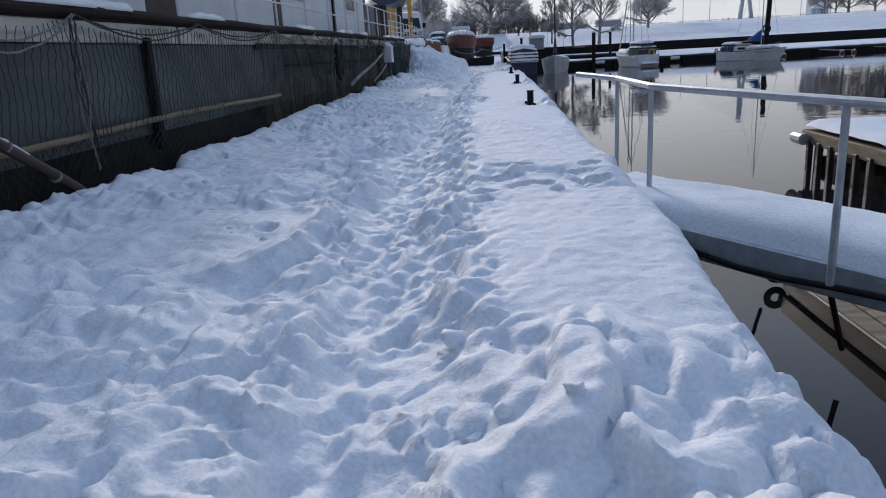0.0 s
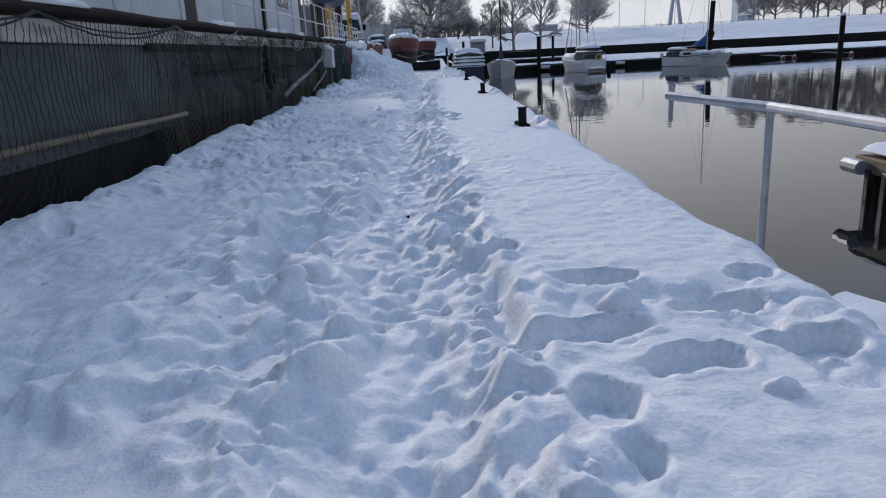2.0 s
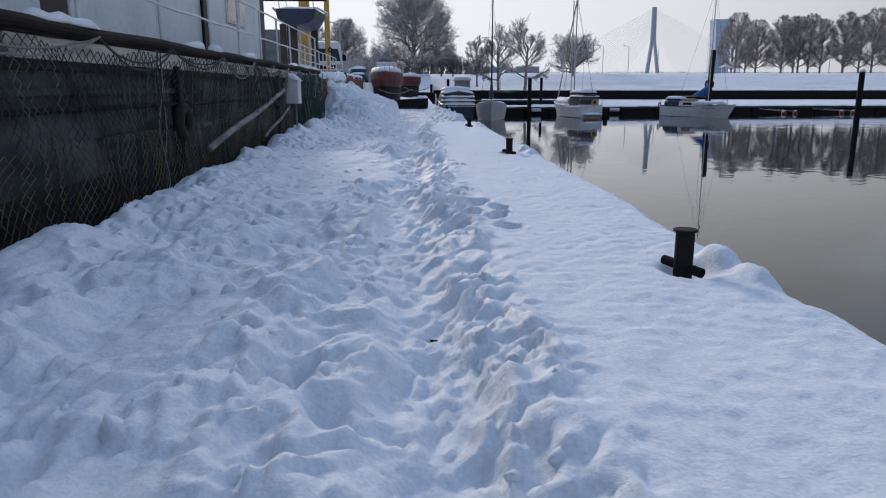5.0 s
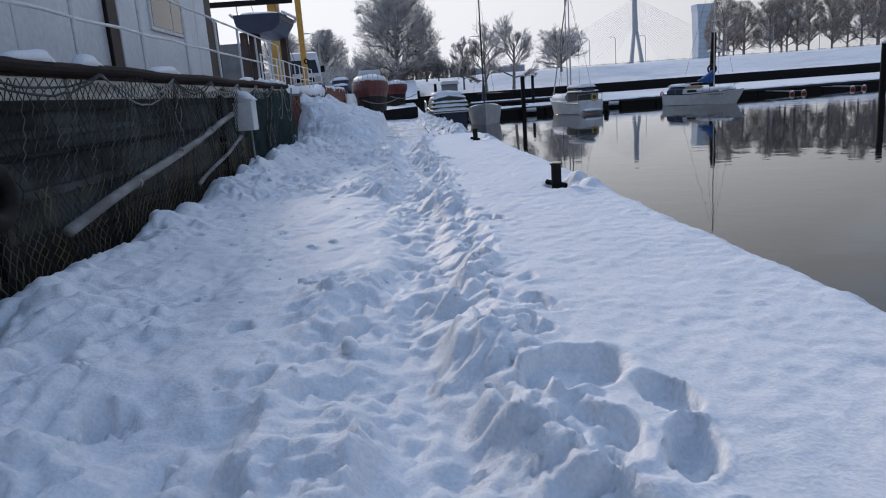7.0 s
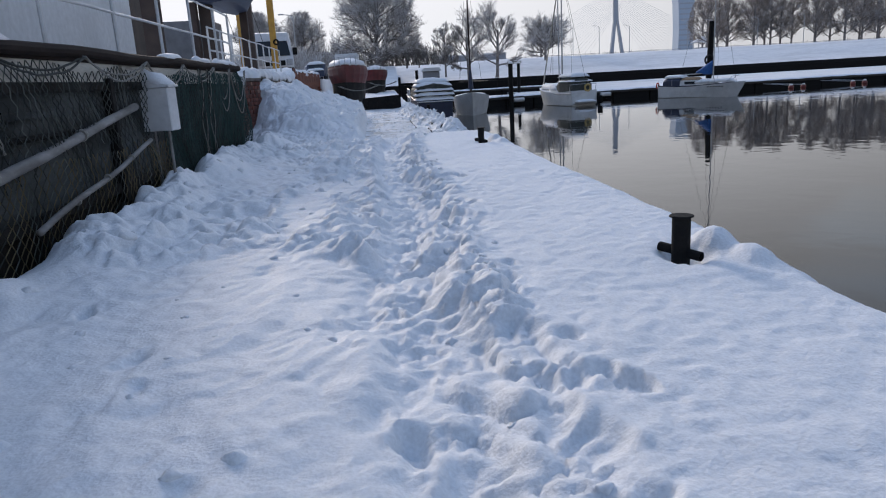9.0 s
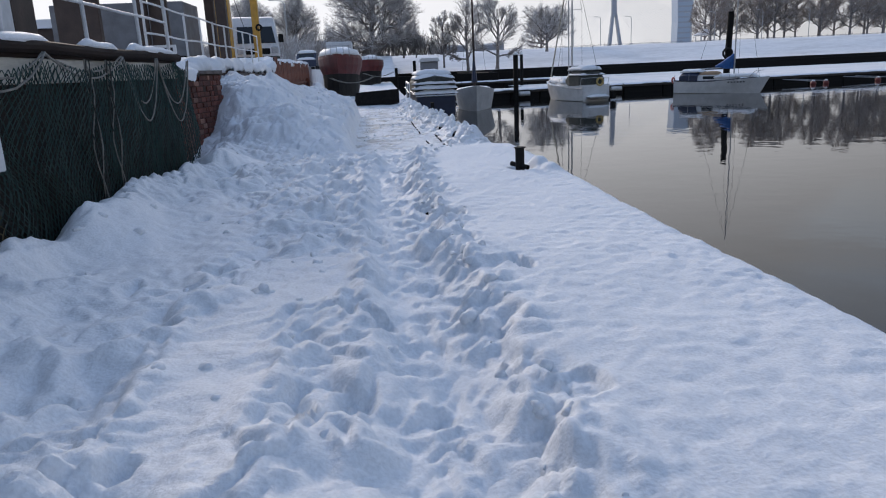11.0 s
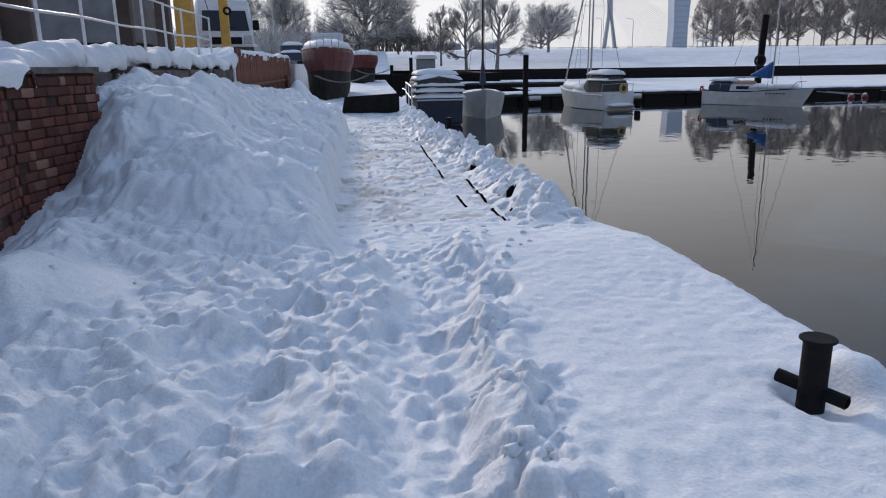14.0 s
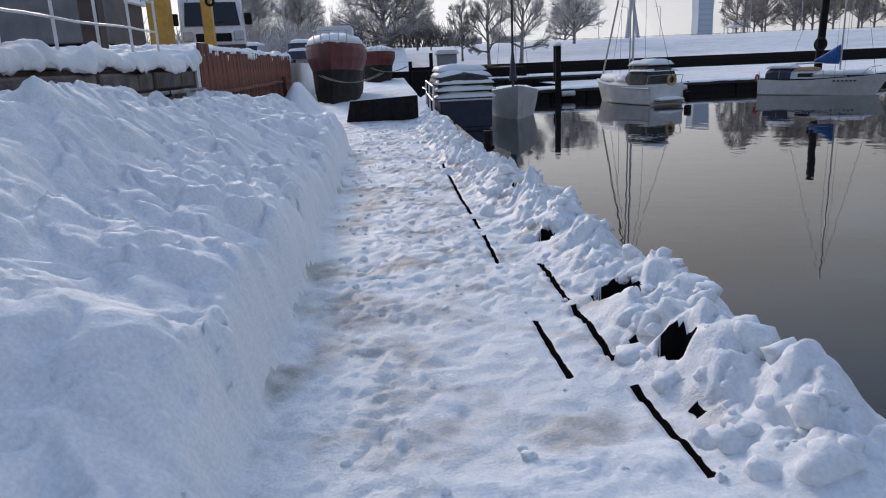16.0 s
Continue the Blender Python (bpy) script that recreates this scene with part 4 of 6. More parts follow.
# white box by the net
box = thing("service_box", (-1.93, 28.75, 0.82), "white metal service box capped with snow", "box", rz=-10)
part("body", Shape().box((-0.21, -0.13, 0), (0.21, 0.13, 0.56), 0.012), M_WHITE, box)
part("lid", Shape().prism([(-0.235, 0.56), (0.235, 0.56), (0.235, 0.585), (-0.235, 0.66)], -0.15, 0.15, 1), M_WHITE, box)
part("bracket", Shape().tube([(-0.1, 0.0, 0), (-0.1, 0.02, -1.0)], 0.02, 6), M_POLE, box)
part("bracket", Shape().tube([(0.1, 0.0, 0), (0.1, 0.02, -1.0)], 0.02, 6), M_POLE, box)
snow_cap("box_snow", [(-2.17, 28.79, 1.46), (-2.1, 28.78, 1.46), (-1.98, 28.76, 1.44), (-1.85, 28.74, 1.42), (-1.71, 28.71, 1.40)], 0.32, 0.20, "snow cap on the white box", 8)


# ---- masonry quay wall beyond the ship ----
LAND = 1.72


def brick_panel(parent, a, b, z0, z1, course, length, mats, seed, joint=0.012, proud=0.03):
    """Bricks as pieces along the line a-b, each an object on shared meshes."""
    rng = random.Random(seed)
    d = Vector((b[0] - a[0], b[1] - a[1], 0))
    L = d.length
    d.normalize()
    rz = math.degrees(math.atan2(d.y, d.x))
    kinds = []
    for mt in mats:
        for w in (length, length * 0.5):
            kinds.append((w, Shape().box((0, -proud, 0), (w - joint, 0.05, course - joint), 0.008).mesh("brick", mt)))
    row, z = 0, z0
    while z + course <= z1 + 0.01:
        x = -rng.uniform(0, 0.4) * length if row % 2 else 0
        while x < L - 0.02:
            mt = 0 if rng.random() < 0.86 or len(mats) == 1 else 1
            w, me = kinds[2 * mt + (1 if (rng.random() < 0.35 or x + length > L) else 0)]
            if x >= 0 and x + w <= L + 0.05 and rng.random() > 0.03:
                o = new("brick", me)
                o.parent = parent
                off = rng.uniform(-0.012, 0.012)
                o.matrix_basis = pose(a[0] + d.x * x + d.y * off, a[1] + d.y * x - d.x * off, z, 0, 0, rz)
            x += w
        z += course
        row += 1


pier = tagged(new("wall_brick", Shape().prism([(-2.55, 37.9), (-2.28, 39.6), (-2.72, 40.45), (-6.0, 40.45), (-6.0, 35.86), (-2.27, 35.86)], -1.8, 1.50, 2).mesh("wall_brick", M_MORTAR)), "dark red brick quay wall end", "wall", kind="structure")
brick_panel(pier, (-2.55, 37.92), (-2.28, 39.6), -0.2, 1.48, 0.105, 0.22, [M_BRICK, M_BRICKPALE], 3)
brick_panel(pier, (-2.27, 35.88), (-2.55, 37.9), -0.2, 1.48, 0.105, 0.22, [M_BRICK], 4)
coping = new("wall_coping", Shape().prism([(-2.23, 35.84), (-2.50, 37.9), (-2.22, 39.62), (-2.68, 40.5), (-6.0, 40.5), (-6.0, 35.84)], 1.503, 1.57, 2).mesh("wall_coping", M_STONE))
tagged(coping, "thin grey stone coping of the brick wall", "coping", kind="structure")

wall = tagged(new("wall_stone", Shape().box((-6.0, 40.46, -1.8), (-2.72, 51.8, 1.58), 0.02).mesh("wall_stone", M_MORTAR)), "old dark stone quay wall under snow", "wall", kind="structure")
stone_mesh = [Shape().box((-0.06, 0, 0), (0.05, w, 0.30), 0.03).mesh("stone_block", M_STONE) for w in (0.9, 1.15, 0.7)]
rng = random.Random(9)
for z in (0.2, 0.53, 0.88, 1.21):
    y = 40.5
    while y < 51.4:
        k = rng.randrange(3)
        w = (0.9, 1.15, 0.7)[k]
        if y + w < 51.65 and rng.random() > 0.08:
            o = new("stone_block", stone_mesh[k])
            o.parent = wall
            o.matrix_basis = pose(-2.70 + rng.uniform(-0.02, 0.05), y, z, 0, 0, rng.uniform(-1.2, 1.2))
        y += w + 0.03
pipe = thing("wall_pipe", (-2.52, 40.8, 1.14), "grey pipe along the stone wall with snow", "pipe")
part("tube", Shape().tube([(0, 0, 0.02), (0.01, 3, 0.0), (0, 6, 0.03), (0, 10.6, 0.0)], 0.035, 8), M_POLE, pipe)
for y in (0.6, 4.2, 8.0):
    part("clip", Shape().box((-0.16, y - 0.03, -0.05), (0.045, y + 0.03, 0.05), 0.005), M_BLACK, pipe)

# rusty sheet piling
sheet = thing("sheet_pile_wall", (-2.66, 51.85, 0), "rust-red corrugated sheet piling", "wall", kind="structure")
for i in range(32):
    y = i * 0.471
    k = 0.010 + 0.006 * math.sin(i * 1.7)
    s = Shape().prism([(0, 0.0), (0.0, 0.14), (k, 0.20), (k + 0.01 * (i % 3), 0.40), (0.0, 0.47), (-0.03, 0.47), (-0.03, 0.0)], -1.8, 1.93 + (0.16 if i in (0, 1) else 0.03 * math.sin(i * 2.3) + 0.02 * math.sin(i * 5.1)), 2)
    o = part("sheet_pile", s, M_RUST, sheet)
    o.matrix_basis = pose(0, y, 0)
part("bracket_post", Shape().box((0.1, 11.6, -0.4), (0.26, 11.86, 1.2), 0.02), M_RUST, sheet)
part("waling", Shape().box((-0.02, -0.1, 0.95), (0.15, 14.0, 1.05), 0.02), M_RUST, sheet)

# raised land behind the walls, under snow
land = Shape()
land.box((-420, 40.5, -2), (-2.8, 51.6, LAND))
land.box((-420, 51.6, -2), (-2.68, 66.2, LAND))
land.box((-420, 66.2, -2), (-3.2, 300, LAND))
land.box((-420, -60, -2), (-9.5, 40.5, LAND))
tagged(new("ground_bank", land.mesh("ground_bank", M_FARSNOW)), "snow-covered harbour ground above the quay wall", "ground", kind="structure")


def quay_top_snow():
    xs, ys = np.arange(-9.0, -2.35, 0.05), np.arange(35.9, 68.0, 0.06)
    X, Y = np.meshgrid(xs, ys)
    Z = LAND + 0.09 + 0.17 * fbm(X * 1.1, Y * 1.1, 81, 4) + 0.08 * fbm(X * 3.4, Y * 3.4, 82, 3) + 0.05 * cobble(X * 3, Y * 3, 85)
    Z -= 0.14 * smoothstep(40.6, 39.2, Y)
    Z += 0.20 * smoothstep(51.3, 52.2, Y)
    e = -2.60 - 0.10 * smoothstep(51.6, 52.0, Y) + 0.14 * fbm(Y * 1.7, Y * 0, 83, 3) + 0.12 * smoothstep(40.2, 38.6, Y) + 0.05 * fbm(Y * 5, Y * 0 + 3, 84, 2)
    q = np.clip((X - (e - 0.22)) / 0.22, 0, 1)
    Z -= 0.20 * (1 - np.sqrt(np.clip(1 - q * q, 0, 1)))
    over = np.clip(X - e, 0, 1)
    Z = np.where(over > 0, Z - np.minimum(over * 3, 0.06), Z)
    X = np.where(over > 0, e - over * 0.3, X)
    return grid_mesh("quay_top_snow", X, Y, Z, [M_SNOW])


tagged(new("quay_top_snow", quay_top_snow()), "thick snow lying on top of the quay wall", "snow", kind="stuff")

# railing on the quay wall
fence = thing("quay_railing", (-2.95, 37.0, LAND), "white tubular railing on the snowy quay wall", "railing")
for i in range(10):
    part("post", Shape().tube([(0, i * 1.45, -0.1), (-0.01, i * 1.45 + 0.03, 1.08)], 0.024, 8), M_WHITE, fence)
for z in (0.52, 1.05):
    part("rail", Shape().tube([(0.0, i * 0.725, z + 0.012 * math.sin(i * 1.3)) for i in range(19)], 0.019, 8), M_WHITE, fence)


# ---- yard behind: crane posts, van, truck, cars ----
def crane(x, y, w, h, arm):
    c = thing("boat_davit", (x, y, LAND), "yellow painted steel davit standing on the quay", "davit", "yellow davits")
    part("column", Shape().box((-w / 2, -w / 2, 0), (w / 2, w / 2, h), 0.02), M_YELLOW, c)
    part("base_plate", Shape().box((-w, -w, 0), (w, w, 0.06), 0.01), M_YELLOW, c)
    j = part("arm", Shape().tube([(0, 0, h - 0.2), (arm * 0.5, -0.5, h + 0.7), (arm, -1.2, h + 0.9)], [w * 0.45, w * 0.35, w * 0.25], 8), M_YELLOW, c)
    if w < 0.4:
        part("sheave", Shape().torus(0.13, 0.045, (w * 0.5, -w * 0.6, 2.1), 1, 16, 6), M_BLACK, c, "black pulley block")
    part("cable", Shape().tube([(arm, -1.2, h + 0.9), (arm * 0.3, -0.4, 2.1)], 0.015, 5), M_BLACK, c)


crane(-6.25, 62.0, 0.66, 6.2, -1.5)
crane(-4.75, 62.4, 0.34, 6.6, -1.8)


def build_van():
    v = thing("white_van", (-5.1, 64.6, LAND), "white delivery van parked with its nose to the quay", "van", rz=13)
    w = 1.0
    side = [(0.0, 0.35), (-0.02, 0.95), (0.12, 1.15), (0.75, 2.0), (1.2, 2.42), (1.7, 2.5), (5.4, 2.5), (5.5, 2.3), (5.5, 0.35)]
    s = Shape()
    rings = []
    for x, k in ((-w, 0.94), (-w * 0.93, 1.0), (w * 0.93, 1.0), (w, 0.94)):
        rings.append([(x, p[0] + (0.03 if k < 1 else 0), 0.35 + (p[1] - 0.35) * k) for p in side])
    part("body", s.loft(rings), M_WHITE, v)
    part("windscreen", Shape().add([(-0.86, 0.135, 1.24), (0.86, 0.135, 1.24), (0.80, 0.70, 1.99), (-0.80, 0.70, 1.99), (-0.86, 0.16, 1.22), (0.86, 0.16, 1.22), (0.80, 0.73, 1.97), (-0.80, 0.73, 1.97)], [(0, 1, 2, 3), (7, 6, 5, 4), (0, 4, 5, 1), (1, 5, 6, 2), (2, 6, 7, 3), (3, 7, 4, 0)]), M_GLASS, v, "dark windscreen")
    part("grille", Shape().box((-0.55, -0.05, 0.72), (0.55, 0.02, 0.98), 0.02), M_BLACK, v)
    part("bumper", Shape().box((-0.98, -0.10, 0.34), (0.98, 0.10, 0.62), 0.04), M_CANVAS, v)
    for x in (-0.78, 0.78):
        part("headlight", Shape().box((x - 0.16, -0.06, 0.74), (x + 0.16, 0.03, 1.05), 0.03), M_GALV, v)
    for x in (-1, 1):
        part("mirror", Shape().box((x * 1.06 - 0.03 * x, 0.35, 1.25), (x * 1.26, 0.5, 1.62), 0.03), M_BLACK, v)
        for y in (0.95, 4.4):
            t = part("wheel", Shape().torus(0.24, 0.11, (x * 0.9, y, 0.35), 0, 18, 8), M_TYRE, v)
            part("rim", Shape().tube([(x * 0.82, y, 0.35), (x * 0.98, y, 0.35)], 0.17, 12), M_GALV, t)
    v.scale = (1.18, 1.18, 1.18)
    part("wiper", Shape().tube([(-0.3, 0.12, 1.22), (0.35, 0.22, 1.36)], 0.012, 5), M_BLACK, v)


build_van()


def build_truck():
    t = thing("box_truck", (-9.9, 60.0, LAND), "grey box truck parked behind the railing", "truck")
    part("cargo_box", Shape().box((-3.9, 0, 0.8), (2.2, 3, 3.3), 0.04), M_TRUCK, t, "grey tarpaulin cargo box")
    part("chassis", Shape().box((-3.8, 0.2, 0.45), (2.1, 2.8, 0.8), 0.03), M_BLACK, t)
    for x in (-3.0, 1.2):
        for y in (0.3, 2.6):
            part("wheel", Shape().torus(0.3, 0.14, (x, y, 0.44), 1, 16, 8), M_TYRE, t)


build_truck()


def dark_post(x, y, w, h, label):
    p = thing("dark_post", (x, y, LAND), label, "post", "dark uprights on the quay")
    part("shaft", Shape().box((-w / 2, -w / 2, -0.1), (w / 2, w / 2, h), 0.02), M_BROWN, p)
    part("cap", Shape().box((-w * 0.6, -w * 0.6, h), (w * 0.6, w * 0.6, h + 0.05), 0.01), M_BLACK, p)


dark_post(-4.05, 50.0, 0.34, 3.6, "dark brown timber upright on the quay")


def hull_shape(L, B, F, D, rake=0.8, stern=0.85, n=13, deck=True, sheer=0.18):
    """A boat's hull: bow along +y, waterline at z 0, sternpost at y 0."""
    rings = []
    for i in range(n):
        t = i / (n - 1)
        b = B / 2 * (stern + (1 - stern) * math.sin(min(1, t * 2) * math.pi / 2)) * (1 - max(0, (t - 0.45) / 0.55) ** 2.2 * 0.985)
        y = t * L
        zg = F * (1 + sheer * (2 * t - 0.7) ** 2)
        zk = -D * (1 - max(0, (t - 0.75) / 0.25) ** 2 * 0.9)
        ring = []
        for s, z in ((1.0, zg), (0.98 - 0.18 * t * t, zg * 0.55), (0.93 - 0.42 * t * t, 0.05), (0.6, zk * 0.6), (0.0, zk), (-0.6, zk * 0.6), (-0.93 + 0.42 * t * t, 0.05), (-0.98 + 0.18 * t * t, zg * 0.55), (-1.0, zg)):
            fw = rake * max(0, (t - 0.5) * 2) ** 2 * (z / max(zg, 0.1))
            ring.append((b * s, y + fw, z))
        rings.append(ring)
    return Shape().loft(rings)


def ridge(L0, L1, wid, z, h, seed, n=10):
    """A soft slab of snow along +y with a given half-width function."""
    r = random.Random(seed)
    rings = []
    for i in range(n):
        t = i / (n - 1)
        y = L0 + (L1 - L0) * t
        w = wid(t)
        e = 0.15 if i in (0, n - 1) else 1
        rings.append([(w * math.cos(math.pi * k / 8), y, z + h * e * r.uniform(0.75, 1.1) * math.sin(math.pi * k / 8) ** 0.55) for k in range(9)])
    return Shape().loft(rings)


def rigged_mast(parent, x, y, z0, h, r, spread=0.9):
    m = part("mast", Shape().tube([(x, y, z0), (x, y, z0 + h)], [r, r * 0.7], 10), M_GALV, parent, "grey aluminium mast")
    part("spreader", Shape().tube([(x - spread, y, z0 + h * 0.55), (x + spread, y, z0 + h * 0.55)], 0.02, 6), M_GALV, m)
    part("forestay", Shape().tube([(x, y, z0 + h * 0.96), (x, y + 2.6, z0 - 0.2)], 0.012, 5), M_BLACK, m)
    part("backstay", Shape().tube([(x, y, z0 + h * 0.98), (x, y - 4.2, z0 - 0.2)], 0.012, 5), M_BLACK, m)
    for s in (-1, 1):
        part("shroud", Shape().tube([(x, y, z0 + h * 0.95), (x + s * spread, y, z0 + h * 0.55), (x + s * spread * 1.05, y, z0 - 0.3)], 0.010, 4), M_BLACK, m)
    return m


# red boats standing on the snowy yard
def red_boat(at, L, B, H, rz, label, cabin=True):
    b = thing("red_boat", at, label, "boat", "red boats laid up on the quay", rz=rz)
    rings_lo, rings_hi = [], []
    for i in range(12):
        t = i / 11
        w = B / 2 * (1 - max(0, (0.42 - t) / 0.42) ** 2.0)
        y = t * L
        f = 0.9 * max(0, (0.5 - t)) ** 1.5
        S = H * (1 + 0.10 * max(0, 0.6 - t) ** 1.5)
        lift = 0.12 * H * max(0, 0.5 - t)
        rings_lo.append([(0.82 * w, y + 0.35 * f, H * 0.55 + lift), (w * 0.78, y + 0.5 * f, H * 0.22), (w * 0.70, y + 0.6 * f, 0), (-w * 0.70, y + 0.6 * f, 0), (-w * 0.78, y + 0.5 * f, H * 0.22), (-0.82 * w, y + 0.35 * f, H * 0.55 + lift)])
        rings_hi.append([(w * 0.96, y - 0.3 * f, S), (w, y - 0.2 * f, S * 0.93), (0.97 * w, y, S * 0.78), (0.82 * w, y + 0.35 * f, H * 0.553 + lift), (-0.82 * w, y + 0.35 * f, H * 0.553 + lift), (-0.97 * w, y, S * 0.78), (-w, y - 0.2 * f, S * 0.93), (-w * 0.96, y - 0.3 * f, S)])
    part("lower_hull", Shape().loft(rings_lo), M_HULLDARK, b, "black lower hull")
    part("upper_hull", Shape().loft(rings_hi), M_REDHULL, b, "faded red topsides")
    part("gunwale", Shape().loft([[(x * 1.03, y - 0.02, z + dz) for (x, y, z), dz in ((r[0], 0.0), (r[0], 0.07), (r[-1], 0.07), (r[-1], 0.0))] for r in rings_hi]), M_WHITE if cabin else M_REDHULL, b)
    part("deck_snow", ridge(0.35, L - 0.4, lambda t: B * 0.46 * min(1, 0.25 + t * 2.4), H + 0.06, 0.5, 5), M_SNOW, b, "thick snow on deck", True)
    for i in range(5):
        a = (i - 2) * 0.35
        part("stanchion", Shape().tube([(math.sin(a) * B * 0.4, 0.5 + (1 - math.cos(a)) * 2, H), (math.sin(a) * B * 0.4, 0.5 + (1 - math.cos(a)) * 2, H + 0.62)], 0.02, 6), M_GALV, b)
    part("pulpit_rail", Shape().tube([(math.sin((i - 4) * 0.18) * B * 0.42, 0.5 + (1 - math.cos((i - 4) * 0.18)) * 2, H + 0.6) for i in range(9)], 0.018, 6), M_GALV, b)
    if cabin:
        part("wheelhouse", Shape().box((-B * 0.3, L * 0.45, H + 0.05), (B * 0.3, L * 0.7, H + 0.95), 0.06), M_WHITE, b)
    for k in range(2):
        part("mooring_rope", Shape().tube([(-0.5 * B * (0.3 + 0.1 * k) + i * 0.12 * B, -0.05 + 0.02 * (i - 4) ** 2 * 0.1, H * 0.52 - 0.35 * (1 - ((i - 4) / 4) ** 2)) for i in range(9)], 0.022, 5), M_ROPE, b)


red_boat((-0.98, 67.3, -0.22), 9.0, 2.75, 2.6, 0, "dull red boat with black bottom standing in snow")
red_boat((0.80, 90.0, 0.18), 6.0, 2.8, 2.1, 0, "smaller red boat laid up behind the first", False)

yard = Shape()
yard.box((-3.3, 57.6, -2.0), (2.75, 97, -0.30))
tagged(new("quay_end", yard.mesh("quay_end", M_CONCRETE)), "concrete quay end beyond the deck", "quay", kind="structure")
Xg, Yg = np.meshgrid(np.arange(-2.6, 2.9, 0.06), np.arange(57.2, 97, 0.12))
Zg = -0.19 + 0.07 * fbm(Xg * 0.9, Yg * 0.9, 91, 4) + 0.05 * fbm(Xg * 3, Yg * 3, 92, 3) + 0.035 * np.clip(Yg - 62, 0, 40) * 0.4
Zg += 1.15 * np.exp(-(((Xg + 1.85) / 0.62) ** 2 + ((Yg - 62.3) / 1.6) ** 2)) + 0.9 * np.exp(-(((Xg + 2.2) / 0.8) ** 2 + ((Yg - 58.4) / 1.4) ** 2))
tagged(new("yard_snow", grid_mesh("yard_snow", Xg, Yg, Zg, [M_SNOW])), "uneven snow on the quay end with rounded heaps", "snow", kind="stuff")

ramp = thing("black_barrier", (1.12, 56.9, -0.22), "low black steel barrier across the deck's end", "barrier")
part("plate", Shape().prism([(-1.06, 0), (1.06, 0), (1.06, 0.80), (-0.9, 0.70)], -0.04, 0.04, 1), M_BLACK, ramp)
for x in (-0.7, -0.2, 0.3, 0.8):
    part("rib", Shape().box((x - 0.03, -0.09, 0.02), (x + 0.03, -0.035, 0.70), 0.01), M_BLACK, ramp)
part("foot", Shape().box((-1.1, -0.35, 0.0), (-0.1, 0.3, 0.05), 0.01), M_BLACK, ramp)


# ---- boats, piles and floats in the basin ----
def snow_on(parent, shape, label="snow lying on it"):
    return part("snow_layer", shape, M_SNOW, parent, label, True)


def cabin_boat():
    grow = 1.30
    b = thing("covered_motorboat", (4.95, 69.0, WATER), "small dark motorboat under a snow-covered canopy", "boat", rz=4)
    h = hull_shape(6.0, 2.1, 1.35, 0.35, 0.2, 0.9)
    part("hull", h, M_NAVY, b, "dark navy hull")
    part("transom", Shape().box((-0.92, -0.06, 0.1), (0.92, 0.0, 1.3), 0.03), M_NAVY, b)
    part("gunwale", Shape().box((-1.0, -0.1, 1.28), (1.0, 0.02, 1.36), 0.02), M_WHITE, b)
    part("canopy", Shape().loft([[(x * k, y, 1.45 + z * q) for x, z in ((1.0, 0), (0.98, 0.7), (0.8, 1.05), (0, 1.2), (-0.8, 1.05), (-0.98, 0.7), (-1.0, 0))] for y, k, q in ((0.2, 0.98, 0.85), (0.9, 1.0, 1.0), (2.6, 1.0, 1.0), (3.4, 0.9, 0.6))]), M_CANVAS, b, "grey canopy")
    for z, y, w in ((1.42, -0.05, 1.08), (1.72, 0.0, 1.08), (2.02, 0.08, 1.06), (2.32, 0.22, 1.0), (2.58, 0.55, 0.88)):
        snow_on(b, ridge(y, y + 2.6, lambda t, w=w: w * (1 - 0.1 * t), z, 0.33, int(z * 10)))
    part("rail", Shape().tube([(-1.0, 0.1, 1.4), (-1.15, 2, 1.75), (-1.1, 4.0, 1.8), (0, 6.0, 1.9)], 0.02, 6), M_GALV, b)
    b.scale = (grow, 1.2, 1.02)


cabin_boat()


def small_sailboat():
    b = thing("small_sailboat", (8.75, 79.6, WATER), "small white sailing boat with snow on its deck", "boat", rz=174)
    part("hull", hull_shape(6.4, 2.9, 1.35, 0.4, 0.9, 0.7), M_WHITE, b)
    part("cabin", Shape().loft([[(s * w, y, z) for s, z in ((1, 1.1), (0.85, 1.55), (-0.85, 1.55), (-1, 1.1))] for y, w in ((1.6, 0.75), (3.8, 0.7), (4.8, 0.35))]), M_WHITE, b)
    snow_on(b, ridge(0.2, 6.2, lambda t: 1.36 * (1 - max(0, (t - 0.45) / 0.55) ** 2 * 0.9), 1.2, 0.4, 4))
    m = part("mast", Shape().tube([(0, 3.6, 1.1), (0, 3.6, 11.5)], [0.075, 0.05], 10), M_BROWN, b, "dark wooden mast")
    part("spreader", Shape().tube([(-0.9, 3.6, 7.2), (0.9, 3.6, 7.2)], 0.025, 6), M_GALV, m)
    for s in (-1, 1):
        part("shroud", Shape().tube([(0, 3.6, 11), (s * 1.0, 3.3, 1.2)], 0.011, 4), M_BLACK, m)
    part("forestay", Shape().tube([(0, 3.6, 11.2), (0, 6.6, 1.3)], 0.011, 4), M_BLACK, m)
    part("furled_sail", Shape().tube([(0, 3.6, 1.9), (0, 3.62, 2.6), (0, 3.6, 3.4)], [0.22, 0.16, 0.08], 8), M_NAVY, m, "dark furled sail")


small_sailboat()


